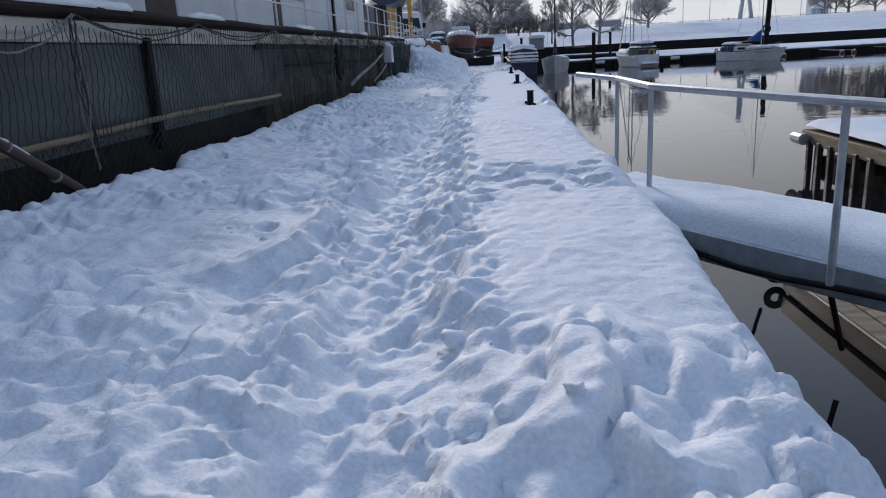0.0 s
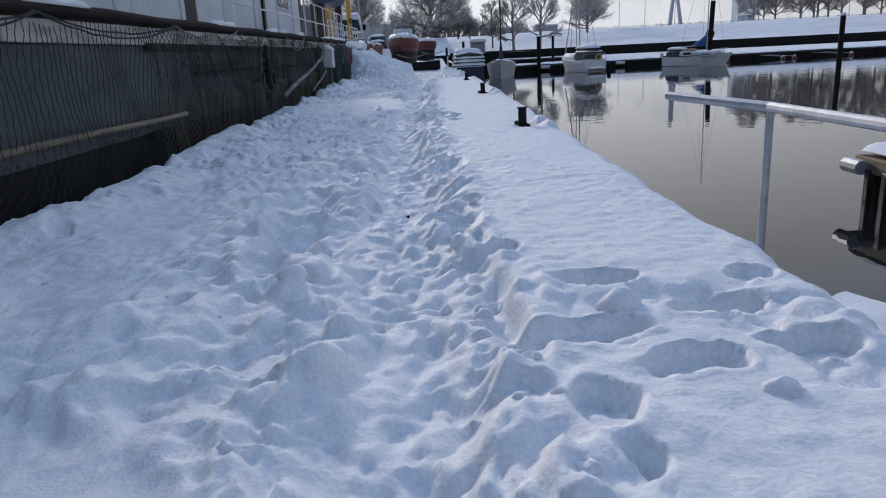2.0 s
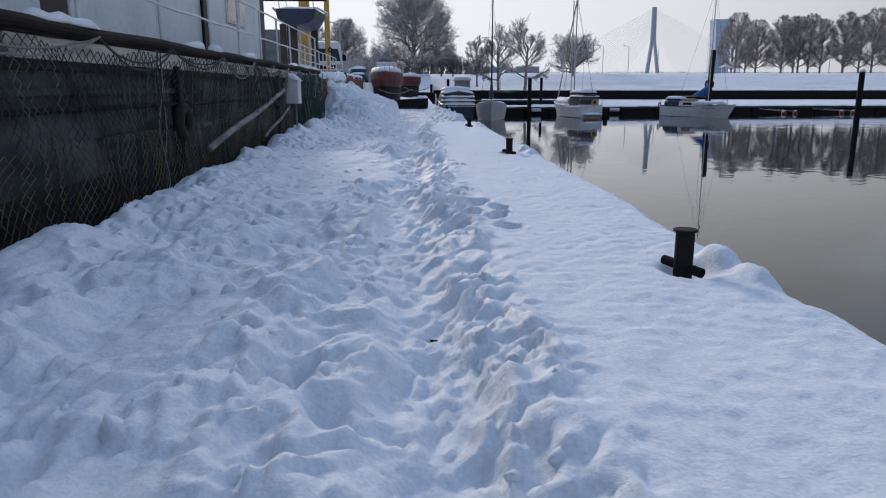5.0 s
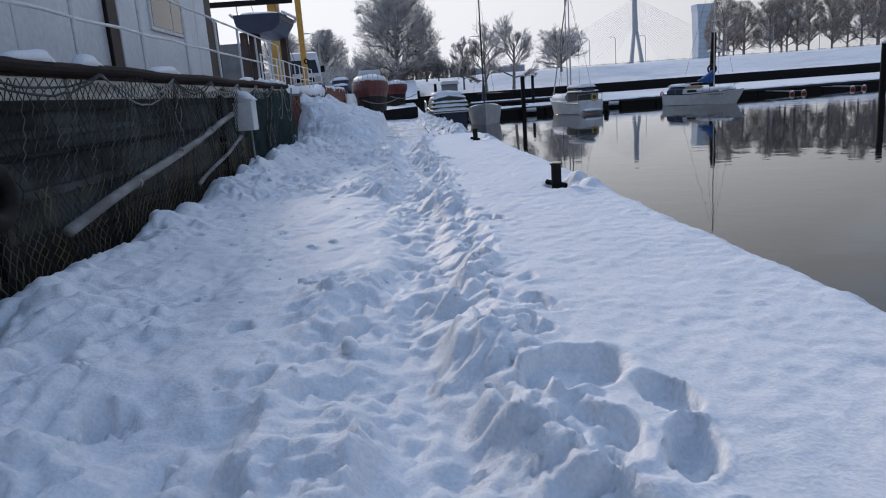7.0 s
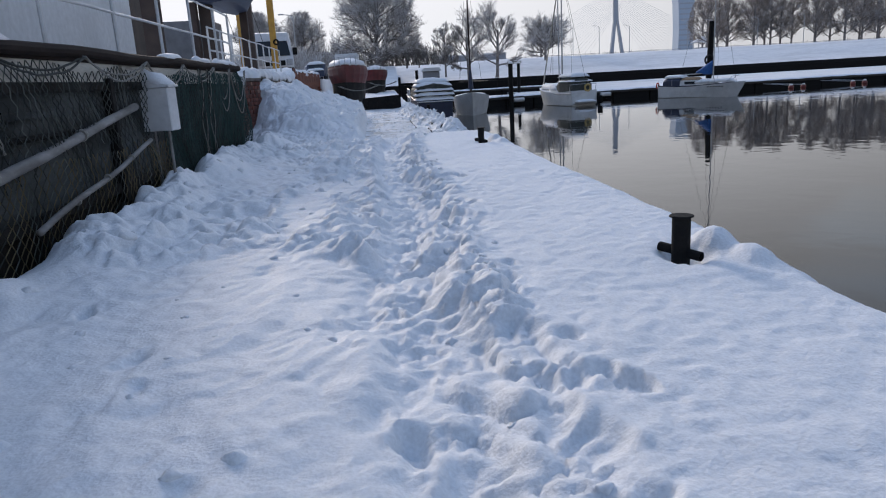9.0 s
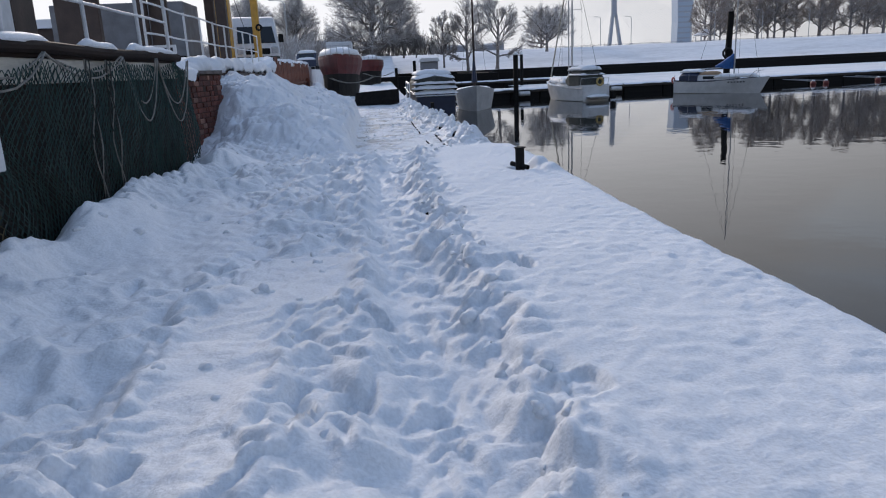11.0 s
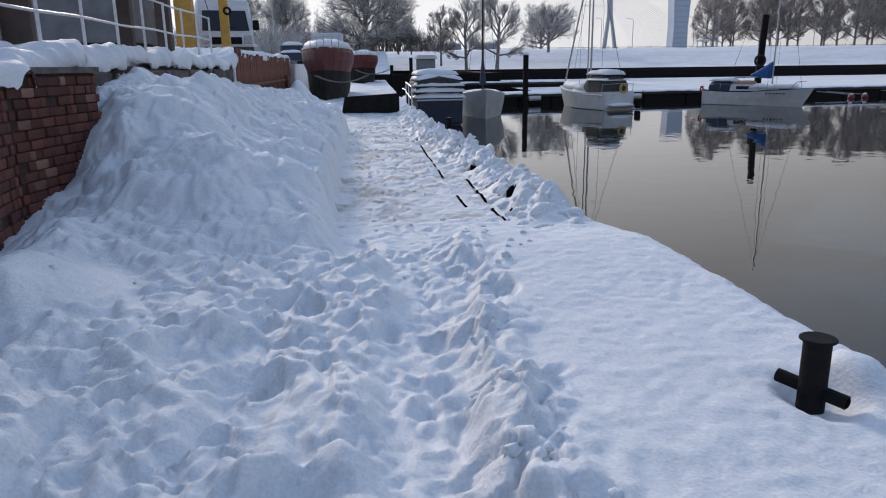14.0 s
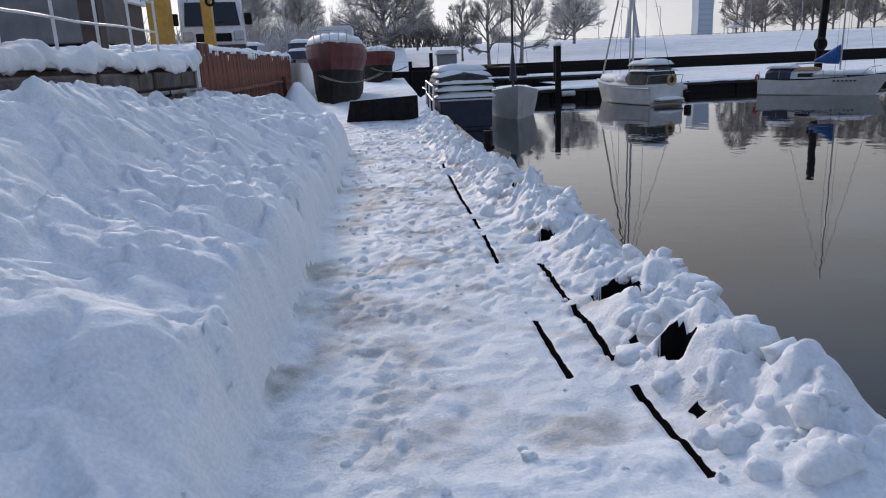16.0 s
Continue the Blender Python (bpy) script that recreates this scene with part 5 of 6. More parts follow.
def motor_sailer():
    b = thing("motor_sailer", (18.3, 78.9, WATER), "white cruiser with a grey canopy and horseshoe lifebuoy", "boat", rz=15)
    part("hull", hull_shape(7.2, 2.9, 1.15, 0.4, 0.7, 0.86), M_WHITE, b)
    part("rub_strake", Shape().tube([(-1.3, 0.0, 1.0), (-1.42, 2.5, 1.0), (-1.0, 5.6, 1.2)], 0.035, 6), M_GALV, b)
    part("transom", Shape().box((-1.2, -0.07, 0.1), (1.2, 0.0, 1.15), 0.05), M_WHITE, b)
    part("bathing_platform", Shape().box((-0.9, -0.6, 0.25), (0.9, -0.05, 0.33), 0.02), M_GALV, b)
    part("cabin", Shape().loft([[(s * w, y, z) for s, z in ((1, 1.1), (0.88, 1.7), (-0.88, 1.7), (-1, 1.1))] for y, w in ((2.2, 1.05), (4.2, 0.95), (5.6, 0.5))]), M_WHITE, b)
    can = part("canopy", Shape().loft([[(x * k, y, 1.15 + z * q) for x, z in ((1.05, 0), (1.05, 0.7), (0.8, 1.15), (0, 1.3), (-0.8, 1.15), (-1.05, 0.7), (-1.05, 0))] for y, k, q in ((0.35, 0.92, 0.75), (0.9, 1.0, 1.0), (2.3, 1.0, 1.0), (3.0, 0.9, 0.7))]), M_CANVAS, b, "grey canvas spray hood")
    part("canopy_window", Shape().box((-0.55, 0.42, 1.4), (0.55, 0.50, 1.85), 0.02), M_GLASS, can)
    part("lifebuoy", Shape().torus(0.27, 0.085, (0.35, -0.02, 1.45), 1, 18, 8), M_BUOYYEL, b, "cream horseshoe lifebuoy")
    snow_on(b, ridge(0.5, 2.9, lambda t: 0.88, 2.36, 0.36, 3))
    snow_on(b, ridge(0.3, 2.6, lambda t: 1.08, 1.98, 0.2, 5))
    snow_on(b, ridge(2.9, 7.2, lambda t: 1.15 * (1 - t * 0.75), 1.35, 0.55, 6))
    snow_on(b, ridge(-0.62, 0.1, lambda t: 0.9, 0.33, 0.18, 7, 5))
    part("pushpit", Shape().tube([(-1.25, 0.3, 1.1), (-1.25, 0.1, 1.75), (0, -0.05, 1.78), (1.25, 0.1, 1.75), (1.25, 0.3, 1.1)], 0.022, 6), M_GALV, b)
    part("outboard", Shape().box((1.25, -0.5, 0.1), (1.55, -0.05, 0.75), 0.06), M_BLACK, b, "dark outboard motor")
    rigged_mast(b, 0, 3.6, 1.6, 10.0, 0.075)
    part("mizzen_mast", Shape().tube([(-0.7, 2.9, 1.5), (-0.75, 2.9, 11.0)], 0.05, 8), M_GALV, b)
    part("furled_jib", Shape().tube([(0, 7.3, 1.4), (0.0, 3.7, 11.2)], 0.06, 8), M_CREAM, b, "pale furled jib")


motor_sailer()


def sailing_yacht():
    b = thing("white_sailing_yacht", (27.4, 84.55, WATER), "white sailing yacht moored at the pontoon", "boat", rz=-143)
    part("hull", hull_shape(8.7, 2.7, 1.15, 0.4, 0.9, 0.75), M_WHITE, b)
    part("gunwale_stripe", Shape().loft([[(s * w, y, z), (s * w * 1.02, y, z + 0.10), (s * w * 0.98, y, z + 0.10)] for s in (1,) for w, y, z in ((1.02, 0, 1.20), (1.32, 2.5, 1.13), (1.35, 4.5, 1.14), (1.0, 6.6, 1.24), (0.45, 8.2, 1.36))]), M_NAVY, b, "dark gunwale stripe")
    part("gunwale_stripe", Shape().loft([[(-w, y, z), (-w * 0.98, y, z + 0.10), (-w * 1.02, y, z + 0.10)] for w, y, z in ((1.02, 0, 1.20), (1.32, 2.5, 1.13), (1.35, 4.5, 1.14), (1.0, 6.6, 1.24), (0.45, 8.2, 1.36))]), M_NAVY, b, "dark gunwale stripe")
    cab = part("cabin", Shape().loft([[(s * w, y, z) for s, z in ((1, 1.1), (0.85, 1.75), (-0.85, 1.75), (-1, 1.1))] for y, w in ((2.6, 0.95), (4.6, 0.95), (6.4, 0.45))]), M_WHITE, b)
    for s in (-1, 1):
        part("window", Shape().box((s * 0.86, 3.2, 1.35), (s * 0.97, 4.4, 1.62), 0.02), M_GLASS, cab)
    part("spray_hood", Shape().loft([[(x, y, 1.15 + z * q) for x, z in ((1.0, 0), (0.95, 0.6), (0.5, 0.95), (-0.5, 0.95), (-0.95, 0.6), (-1.0, 0))] for y, q in ((0.6, 0.8), (1.2, 1.0), (2.6, 0.9))]), M_NAVY, b, "navy spray hood")
    snow_on(b, ridge(0.5, 2.8, lambda t: 0.75, 2.0, 0.32, 3))
    snow_on(b, ridge(4.3, 8.5, lambda t: 1.05 * (1 - t * 0.7), 1.45, 0.4, 9))
    part("tarpaulin", ridge(2.5, 4.6, lambda t: 0.7, 1.65, 0.42, 12), M_TAN, b, "tan tarpaulin over the cabin", True)
    part("lifebuoy", Shape().torus(0.25, 0.08, (0.9, -0.1, 1.3), 1, 18, 8), M_ORANGE, b, "red lifebuoy")
    m = rigged_mast(b, 0, 6.0, 1.5, 13, 0.07)
    part("boom", Shape().tube([(0, 5.9, 2.4), (0, 2.6, 2.3)], 0.05, 8), M_GALV, b)
    sail = Shape()
    rings = []
    for i in range(8):
        t = i / 7
        rings.append([(0.12 * math.cos(a) * (1 - 0.3 * t) + 0.06 * math.sin(t * 5), 5.9 - t * 1.9, 2.5 + 0.62 * math.sin(a) * (1.15 - t) + 0.45 * (1 - t) ** 1.3) for a in np.linspace(0, 2 * math.pi, 9)[:-1]])
    part("sail_cover", sail.loft(rings), M_BLUE, b, "bright blue sail cover", True)
    for y in (0.2, 1.8, 5.2, 6.6):
        for s in (-1, 1):
            part("stanchion", Shape().tube([(s * 1.15 * (1 - max(0, (y - 4.5) / 8)), y, 1.2), (s * 1.15 * (1 - max(0, (y - 4.5) / 8)), y, 1.85)], 0.018, 5), M_GALV, b)
    part("pulpit", Shape().tube([(0.5, 7.6, 1.3), (0.4, 8.3, 2.0), (0, 8.9, 2.05), (-0.4, 8.3, 2.0), (-0.5, 7.6, 1.3)], 0.022, 6), M_GALV, b)
    for k in range(6):
        part("name_mark", Shape().box((1.22 - 0.05 * k, 6.0 + 0.28 * k, 1.0), (1.27 - 0.06 * k, 6.18 + 0.28 * k, 1.1), 0.003), M_PLATEBAR, b)
    b.scale = (0.82, 0.82, 0.86)


sailing_yacht()


def pile(x, y, top, r, cap=True, lean=0.0, label="black tarred mooring pile in the water"):
    p = thing("mooring_pile", (x, y, WATER - 1.5), label, "pile", "mooring piles")
    H = top - WATER + 1.5
    part("shaft", Shape().tube([(lean * t * H, 0, t * H) for t in (0, 0.25, 0.5, 0.75, 1)], [r * 1.05, r * 1.02, r, r * 0.98, r * 0.96], 12), M_BLACK, p)
    if cap:
        part("snow_cap", Shape().lathe([(r * 1.1, H), (r * 1.15, H + 0.08), (r * 0.8, H + 0.2), (r * 0.2, H + 0.26)], (lean * H, 0, 0), 12), M_SNOW, p, "white snow cap", True)
    return p


pile(13.8, 88.0, 2.25, 0.22)
pile(19.5, 113.0, 2.6, 0.2)
pile(35.5, 64.5, 2.4, 0.22)
tall = pile(33.3, 88.0, 5.2, 0.28, False, 0.035, "tall black pile leaning slightly behind the yacht")
part("ring", Shape().torus(0.42, 0.10, (0.03, -0.2, 4.7), 1, 20, 8), M_TYRE, tall, "old tyre hung on the pile")
pile(3.4, 95, 1.6, 0.15, False)
pile(6.2, 112, 2.4, 0.2, False)


def pontoon(name, a, b, w, top, label, bays):
    d = Vector((b[0] - a[0], b[1] - a[1], 0))
    L = d.length
    rz = math.degrees(math.atan2(d.y, d.x))
    p = thing(name, (a[0], a[1], WATER), label, "pontoon", "floating pontoons", rz=rz)
    n = bays
    for i in range(n):
        part("float", Shape().box((i * L / n + 0.05, 0, -0.4), ((i + 1) * L / n - 0.05, w, top - 0.22), 0.05), M_BLACK, p)
    part("edge_beam", Shape().box((0, -0.06, top - 0.22), (L, 0.06, top - 0.02), 0.02), M_WETWOOD, p)
    part("deck", Shape().box((0, 0.065, top - 0.2), (L, w, top - 0.03), 0.02), M_WETWOOD, p)
    X, Y = np.meshgrid(np.arange(0, L, 0.15), np.linspace(-0.04, w, 16))
    q = np.clip((0.25 - Y) / 0.3, 0, 1)
    Z = top + 0.12 + 0.05 * fbm(X * 0.8, Y * 0.8, 5, 3) - 0.16 * (1 - np.sqrt(np.clip(1 - q * q, 0, 1)))
    o = new("snow_layer", grid_mesh("snow_layer", X, Y, Z, [M_SNOW]))
    o.parent = p
    tagged(o, "even snow on the deck")
    return p


pontoon("floating_pontoon", (10.6, 87.9), (24.4, 90.0), 4.0, 0.78, "black floating pontoon under snow", 5)
pontoon("floating_pontoon", (24.5, 90.05), (80.0, 97.0), 4.0, 0.78, "long black floating pontoon under snow", 14)
pontoon("floating_pontoon", (11.0, 113.0), (27.0, 116.0), 2.5, 1.1, "far black floating pontoon under snow", 5)
pontoon("finger_pontoon", (3.0, 66.0), (5.5, 86.0), 1.2, 1.0, "narrow dark finger pontoon beside the boats", 3)

walkway = thing("gangway_rail", (2.75, 58.6, -0.2), "white tube hand rail along the finger pontoon", "railing")
for i in range(5):
    part("post", Shape().tube([(i * 0.05, i * 1.8, 0), (i * 0.05, i * 1.8, 0.95)], 0.03, 6), M_BLACK if i % 2 else M_WHITE, walkway)
for z in (0.5, 0.95):
    part("rail", Shape().tube([(0, 0, z), (0.2, 7.2, z)], 0.03, 6), M_GALV, walkway)


def float_buoy(x, y, first=None):
    if first:
        return copy_thing(first, pose(x, y, WATER, 0, 0, 20))
    f = thing("mooring_buoy", (x, y, WATER), "faded red mooring buoy with a little snow", "buoy", "red mooring buoys")
    part("ball", Shape().lathe([(0.05, -0.15), (0.22, -0.06), (0.27, 0.10), (0.22, 0.26), (0.08, 0.34)], sides=14), M_RED, f, smooth=True)
    part("snow_cap", Shape().lathe([(0.17, 0.29), (0.13, 0.40), (0.03, 0.44)], sides=12), M_SNOW, f, smooth=True)
    part("boom", Shape().tube([(0, 0.2, 0.3), (-1.5, 2.6, 0.5)], 0.035, 6), M_GALV, f)
    return f


fb = float_buoy(42.3, 88.6)
for x, y in ((43.7, 88.8), (49.5, 89.6), (50.9, 89.8), (35.6, 88.0)):
    float_buoy(x, y, fb)
for x, y in ((14.6, 88.2), (23.6, 89.6), (33.6, 90.9)):
    t = thing("pontoon_fender", (x, y, WATER + 0.45), "white snow-crusted fender on the pontoon's side", "fender", "pontoon fenders")
    part("roll", Shape().tube([(-0.5, 0, 0), (0.5, 0.08, 0)], 0.2, 10), M_WHITE, t)


# ---- gangway at the start and the pier across ----
def build_gangway():
    g = thing("gangway", (3.62, 6.35, -0.35), "narrow steel gangway deep in snow with a rail", "gangway", rz=-57)
    part("deck_plate", Shape().box((0, -0.42, -0.08), (6.0, 0.42, 0.0), 0.01), M_GALV, g)
    part("side_beam", Shape().box((0, -0.47, -0.16), (6.0, -0.425, 0.06), 0.01), M_GALV, g)
    part("side_beam", Shape().box((0, 0.425, -0.16), (6.0, 0.47, 0.06), 0.01), M_GALV, g)
    X, Y = np.meshgrid(np.arange(-0.35, 6.0, 0.04), np.linspace(-0.46, 0.46, 26))
    q = np.clip(np.abs(Y) / 0.46, 0, 1)
    Z = 0.02 + (0.25 + 0.04 * fbm(X * 1.5, Y * 2, 7, 3)) * np.sqrt(np.clip(1 - q ** 5, 0, 1))
    o = new("snow_layer", grid_mesh("snow_layer", X, Y * (1 + 0.05 * vnoise(X * 2, X * 0, 3)), Z, [M_SNOW]))
    o.parent = g
    tagged(o, "thick soft snow on the gangway")
    part("cable", Shape().tube([(0.1 + i * 0.35, -0.52, -0.08 + 0.03 * math.sin(i * 1.1)) for i in range(16)], 0.022, 8), M_BLACK, g, "black cable tied along the side")


build_gangway()
rail = thing("gangway_railing", (3.6, 7.9, -0.3), "galvanised tube railing frosted with snow", "railing")
pts = [(-0.32, 0.55, 1.09), (0.0, -0.30, 1.06), (0.02, -1.9, 1.06), (0.70, -3.85, 1.04), (1.38, -5.85, 1.03), (2.05, -7.8, 1.02)]
part("top_rail", Shape().tube(pts, 0.030, 10), M_GALV, rail)
for p in pts[1:5]:
    part("post", Shape().tube([(p[0], p[1], -0.05), (p[0], p[1], p[2])], 0.023, 10), M_GALV, rail)

raft = thing("timber_raft", (5.42, 7.4, -1.47), "low raft of weathered planks afloat under the gangway", "raft", rz=-89)
for i in range(6):
    part("plank", Shape().box((0.03 * (i % 3), i * 0.21, 0), (6.0, i * 0.21 + 0.195, 0.09 + 0.012 * (i % 2)), 0.012), M_TIMBER, raft)
part("edge_beam", Shape().box((-0.02, -0.05, -0.10), (6.0, -0.004, 0.10), 0.01), M_WETWOOD, raft, "dark wet edge beam")
part("float", Shape().box((0.25, 0.02, -0.55), (5.9, 1.2, -0.004), 0.06), M_HULLDARK, raft, "black float under the planks")
part("flange_plate", Shape().box((-0.22, -0.02, -0.03), (0.02, 0.40, 0.05), 0.015), M_BLACK, raft, "black steel flange plate")
part("eye", Shape().torus(0.09, 0.04, (-0.28, -0.02, 0.02), 0, 16, 8), M_BLACK, raft, "black steel eye")
hose = thing("black_hose", (4.62, 5.05, -0.42), "black hose hanging from the gangway to the raft", "hose")
part("tube", Shape().tube([(0.0, 0.0, 0.0), (0.06, 0.02, 0.01), (0.12, 0.06, -0.10), (0.22, 0.14, -0.40), (0.36, 0.26, -0.75), (0.44, 0.34, -0.95)], 0.024, 8), M_BLACK, hose)
shackle = thing("mooring_shackle", (4.05, 5.65, -0.54), "dark steel turnbuckle and rope at the quay edge", "shackle")
part("turnbuckle", Shape().tube([(0.0, 0.0, 0.0), (0.10, 0.16, -0.08), (0.16, 0.25, -0.13), (0.40, 0.62, -0.30), (0.46, 0.72, -0.34)], [0.012, 0.018, 0.045, 0.04, 0.016], 10), M_BLACK, shackle)
part("chain", Shape().tube([(0.46, 0.72, -0.34), (0.80, 1.25, -0.60), (1.12, 1.82, -0.86)], 0.022, 6), M_BLACK, shackle)
for k in range(3):
    part("lashing", Shape().tube([(0.03 + 0.03 * k, 0.05, 0.10), (0.05 + 0.03 * k, 0.08, -0.02), (0.02 + 0.05 * k, 0.05, -0.14)], 0.009, 5), M_NET, shackle, "dark rope lashing")
part("rope", Shape().tube([(-0.55, -0.35, 0.06), (-0.3, -0.2, 0.02), (0.0, 0.0, 0.0)], 0.014, 6), M_NET, shackle)

pier2 = thing("timber_pier", (8.6, 11.8, WATER), "low timber pier on posts capped with snow", "pier")
part("deck", Shape().box((0, 0, 0.52), (14, 3.4, 0.78), 0.02), M_TIMBER, pier2)
for i in range(9):
    for y in (0.25, 3.1):
        part("post", Shape().tube([(0.25 + i * 1.1, y, -1.5), (0.25 + i * 1.1, y, 0.52)], 0.09, 8), M_WETWOOD, pier2)
for y in (0.5, 1.0, 1.5, 2.0, 2.5, 2.95):
    part("fender_post", Shape().box((-0.05, y - 0.06, -0.3), (0.05, y + 0.06, 0.6), 0.01), M_WETWOOD, pier2)
part("float", Shape().box((0.3, 0.2, -0.5), (14, 3.2, 0.25), 0.05), M_HULLDARK, pier2)
part("fender", Shape().tube([(-0.1, 3.0, 0.62), (-0.1, 3.45, 0.62)], 0.12, 10), M_GALV, pier2)
Xp, Yp = np.meshgrid(np.arange(0.02, 14, 0.1), np.linspace(0.02, 3.38, 30))
qx = np.clip((0.3 - Xp) / 0.3, 0, 1)
qy = np.clip((np.abs(Yp - 1.7) - 1.4) / 0.3, 0, 1)
o = new("snow_layer", grid_mesh("snow_layer", Xp, Yp, 0.785 + 0.22 * np.sqrt(np.clip(1 - qx ** 2, 0, 1)) * np.sqrt(np.clip(1 - qy ** 2, 0, 1)) + 0.02 * fbm(Xp * 2, Yp * 2, 4, 3), [M_SNOW]))
o.parent = pier2


# ---- far shore ----
def bank_z(x, y):
    """Height of the far bank: quay wall, snowy slope, flat promenade."""
    return 0.6 + 4.2 * smoothstep(162, 196, y + 0.06 * x)


Xb, Yb = np.meshgrid(np.concatenate([np.arange(4, 160, 2.0), np.arange(160, 900, 20.0)]), np.concatenate([np.arange(160, 215, 1.5), np.arange(215, 2400, 60.0)]))
Zb = bank_z(Xb, Yb) + 0.12 * fbm(Xb * 0.12, Yb * 0.12, 6, 3)
tagged(new("ground_far_shore", grid_mesh("ground_far_shore", Xb, Yb, Zb, [M_FARSNOW])), "snow-covered bank of the far shore", "ground", kind="structure")
Xb, Yb = np.meshgrid(np.concatenate([np.arange(-900, -60, 40.0), np.arange(-60, 5, 1.5)]), np.concatenate([np.arange(122, 175, 1.5), np.arange(175, 2400, 60.0)]))
Zb = 0.4 + 3.4 * smoothstep(122, 150, Yb) + 0.2 * fbm(Xb * 0.12, Yb * 0.12, 8, 3) + 0.8 * smoothstep(160, 200, Yb)
tagged(new("ground_basin_end", grid_mesh("ground_basin_end", Xb, Yb, Zb, [M_FARSNOW])), "snowy bank at the basin's end", "ground", kind="structure")
far_wall = new("wall_far_quay", Shape().box((4, 158.8, -3), (700, 160, 0.72), 0.05).box((4, 158.6, 0.0), (700, 158.9, 0.25), 0.03).box((-60, 121.0, -3), (18, 122.2, 0.55), 0.05).box((16.8, 122.2, -3), (18, 160, 0.6), 0.05).mesh("wall_far_quay", M_BLACK))
tagged(far_wall, "long dark quay wall of the far shore", "wall", kind="structure")
Xb, Yb = np.meshgrid(np.arange(18, 400, 4.0), np.arange(100, 158.6, 2.0))
tagged(new("ground_ice", grid_mesh("ground_ice", Xb, Yb, WATER + 0.5 + 0.05 * fbm(Xb * 0.2, Yb * 0.2, 3, 3), [M_FARSNOW])), "snow-covered ice between pontoon and far quay", "ice", kind="structure")


def make_tree(at, h, R, base, seed, mat, trunk_r=0.35, lean=0.0, limbs=8, fork=0.3, rz=0, split=(6, 6, 5, 3), stray=0.5):
    """A bare frosted tree: a tapering trunk, forking limbs, a crown of many twigs within a rounded outline."""
    rng = random.Random(seed)
    wood, twigs = Shape(), Shape()
    mid_z, half = (h + base) / 2, (h - base) / 2

    def inside(p):
        return (p.x / R) ** 2 + (p.y / R) ** 2 + ((p.z - mid_z) / half) ** 2

    def bough(p, d, length, r, lv):
        n = 4 if lv < 2 else 3 if lv < 3 else 2
        pts, q, dd = [p.copy()], p.copy(), d.copy()
        for i in range(n):
            dd = (dd + Vector((rng.uniform(-1, 1), rng.uniform(-1, 1), rng.uniform(-0.5, 0.6))) * 0.17).normalized()
            q = q + dd * (length / n)
            if (inside(q) > 1.1 or q.z < 0.12 * h) and i:
                break
            pts.append(q.copy())
        if len(pts) < 2:
            return
        m = len(pts) - 1
        rs = [max(0.010, r * (1 - 0.6 * i / m)) for i in range(m + 1)]
        (wood if lv < 2 else twigs).tube(pts, rs, 6 if lv < 2 else 3, False)
        if lv >= 4:
            return
        for k in range(split[lv]):
            t = rng.uniform(0.25, 1.0) * m
            i = min(int(t), m - 1)
            s = pts[i] + (pts[i + 1] - pts[i]) * (t - i)
            out = Vector((s.x, s.y, (s.z - base) * 0.6))
            out = out.normalized() if out.length > 0.1 else Vector((0, 0, 1))
            e = (dd * 0.80 + out * 0.40 + Vector((rng.gauss(0, stray), rng.gauss(0, stray), rng.gauss(0.05, stray * 0.85)))).normalized()
            bough(s, e, length * rng.uniform(0.45, 0.76), max(0.016, r * 0.5), lv + 1)

    top = Vector((lean * h, 0, base + fork * (h - base)))
    wood.tube([(0, 0, -0.6), (lean * h * 0.2, 0, base * 0.5), tuple(top * 0.7), tuple(top)], [trunk_r * 1.25, trunk_r, trunk_r * 0.8, trunk_r * 0.5], 9)
    for k in range(limbs):
        a = 2.4 * k + rng.uniform(-0.3, 0.3)
        t = 0.12 + 0.88 * (k + rng.uniform(0, 1)) / limbs
        up = rng.uniform(0.0, 0.9) + 1.6 * t * t
        bough(top * t, Vector((math.cos(a), math.sin(a), up)).normalized(), rng.uniform(0.75, 1.0) * math.hypot(R, half) * rng.uniform(0.5, 0.72) * (1.0 - 0.25 * t), trunk_r * (0.62 - 0.25 * t), 0)
    t = thing("bare_tree", at, "bare deciduous tree powdered with frost on the snowy bank", "tree", "bare trees on the far shore", rz=rz)
    part("trunk", wood, M_BARK, t, "dark trunk and limbs")
    part("crown", twigs, mat, t, "fine frosted twigs")
    return t


def again(t, at, s, rz):
    c = copy_thing(t, pose(*at, 0, 0, rz))
    c.scale = (s * random.uniform(0.9, 1.1), s, s)
    return c


big = make_tree((1.6, 152, 2.6), 18.0, 8.0, -1.5, 3, M_TWIG, 0.40, 0.0, 24, 0.66, split=(8, 6, 5, 4), stray=0.62)
mid = make_tree((23.2, 152, 1.4), 13.8, 5.4, 0.4, 8, M_TWIG, 0.30, 0.03, 10, 0.55)
thin = make_tree((13.6, 150, 2.0), 9.0, 2.4, 0.4, 12, M_TWIG, 0.16, 0.0, 9, 0.7)
row = make_tree((104.0, 240, 5.0), 19.0, 5.2, -1.0, 17, M_TWIGBROWN, 0.34, 0.0, 15, 0.75)
broad = make_tree((43.5, 205, 4.4), 10.0, 6.0, -0.6, 25, M_TWIG, 0.30, 0.02, 12, 0.45)
again(mid, (17.8, 150, 1.2), 0.9, 140)
again(big, (-13, 168, 4.0), 0.62, 80)
again(big, (-24, 185, 4.5), 0.7, 160)
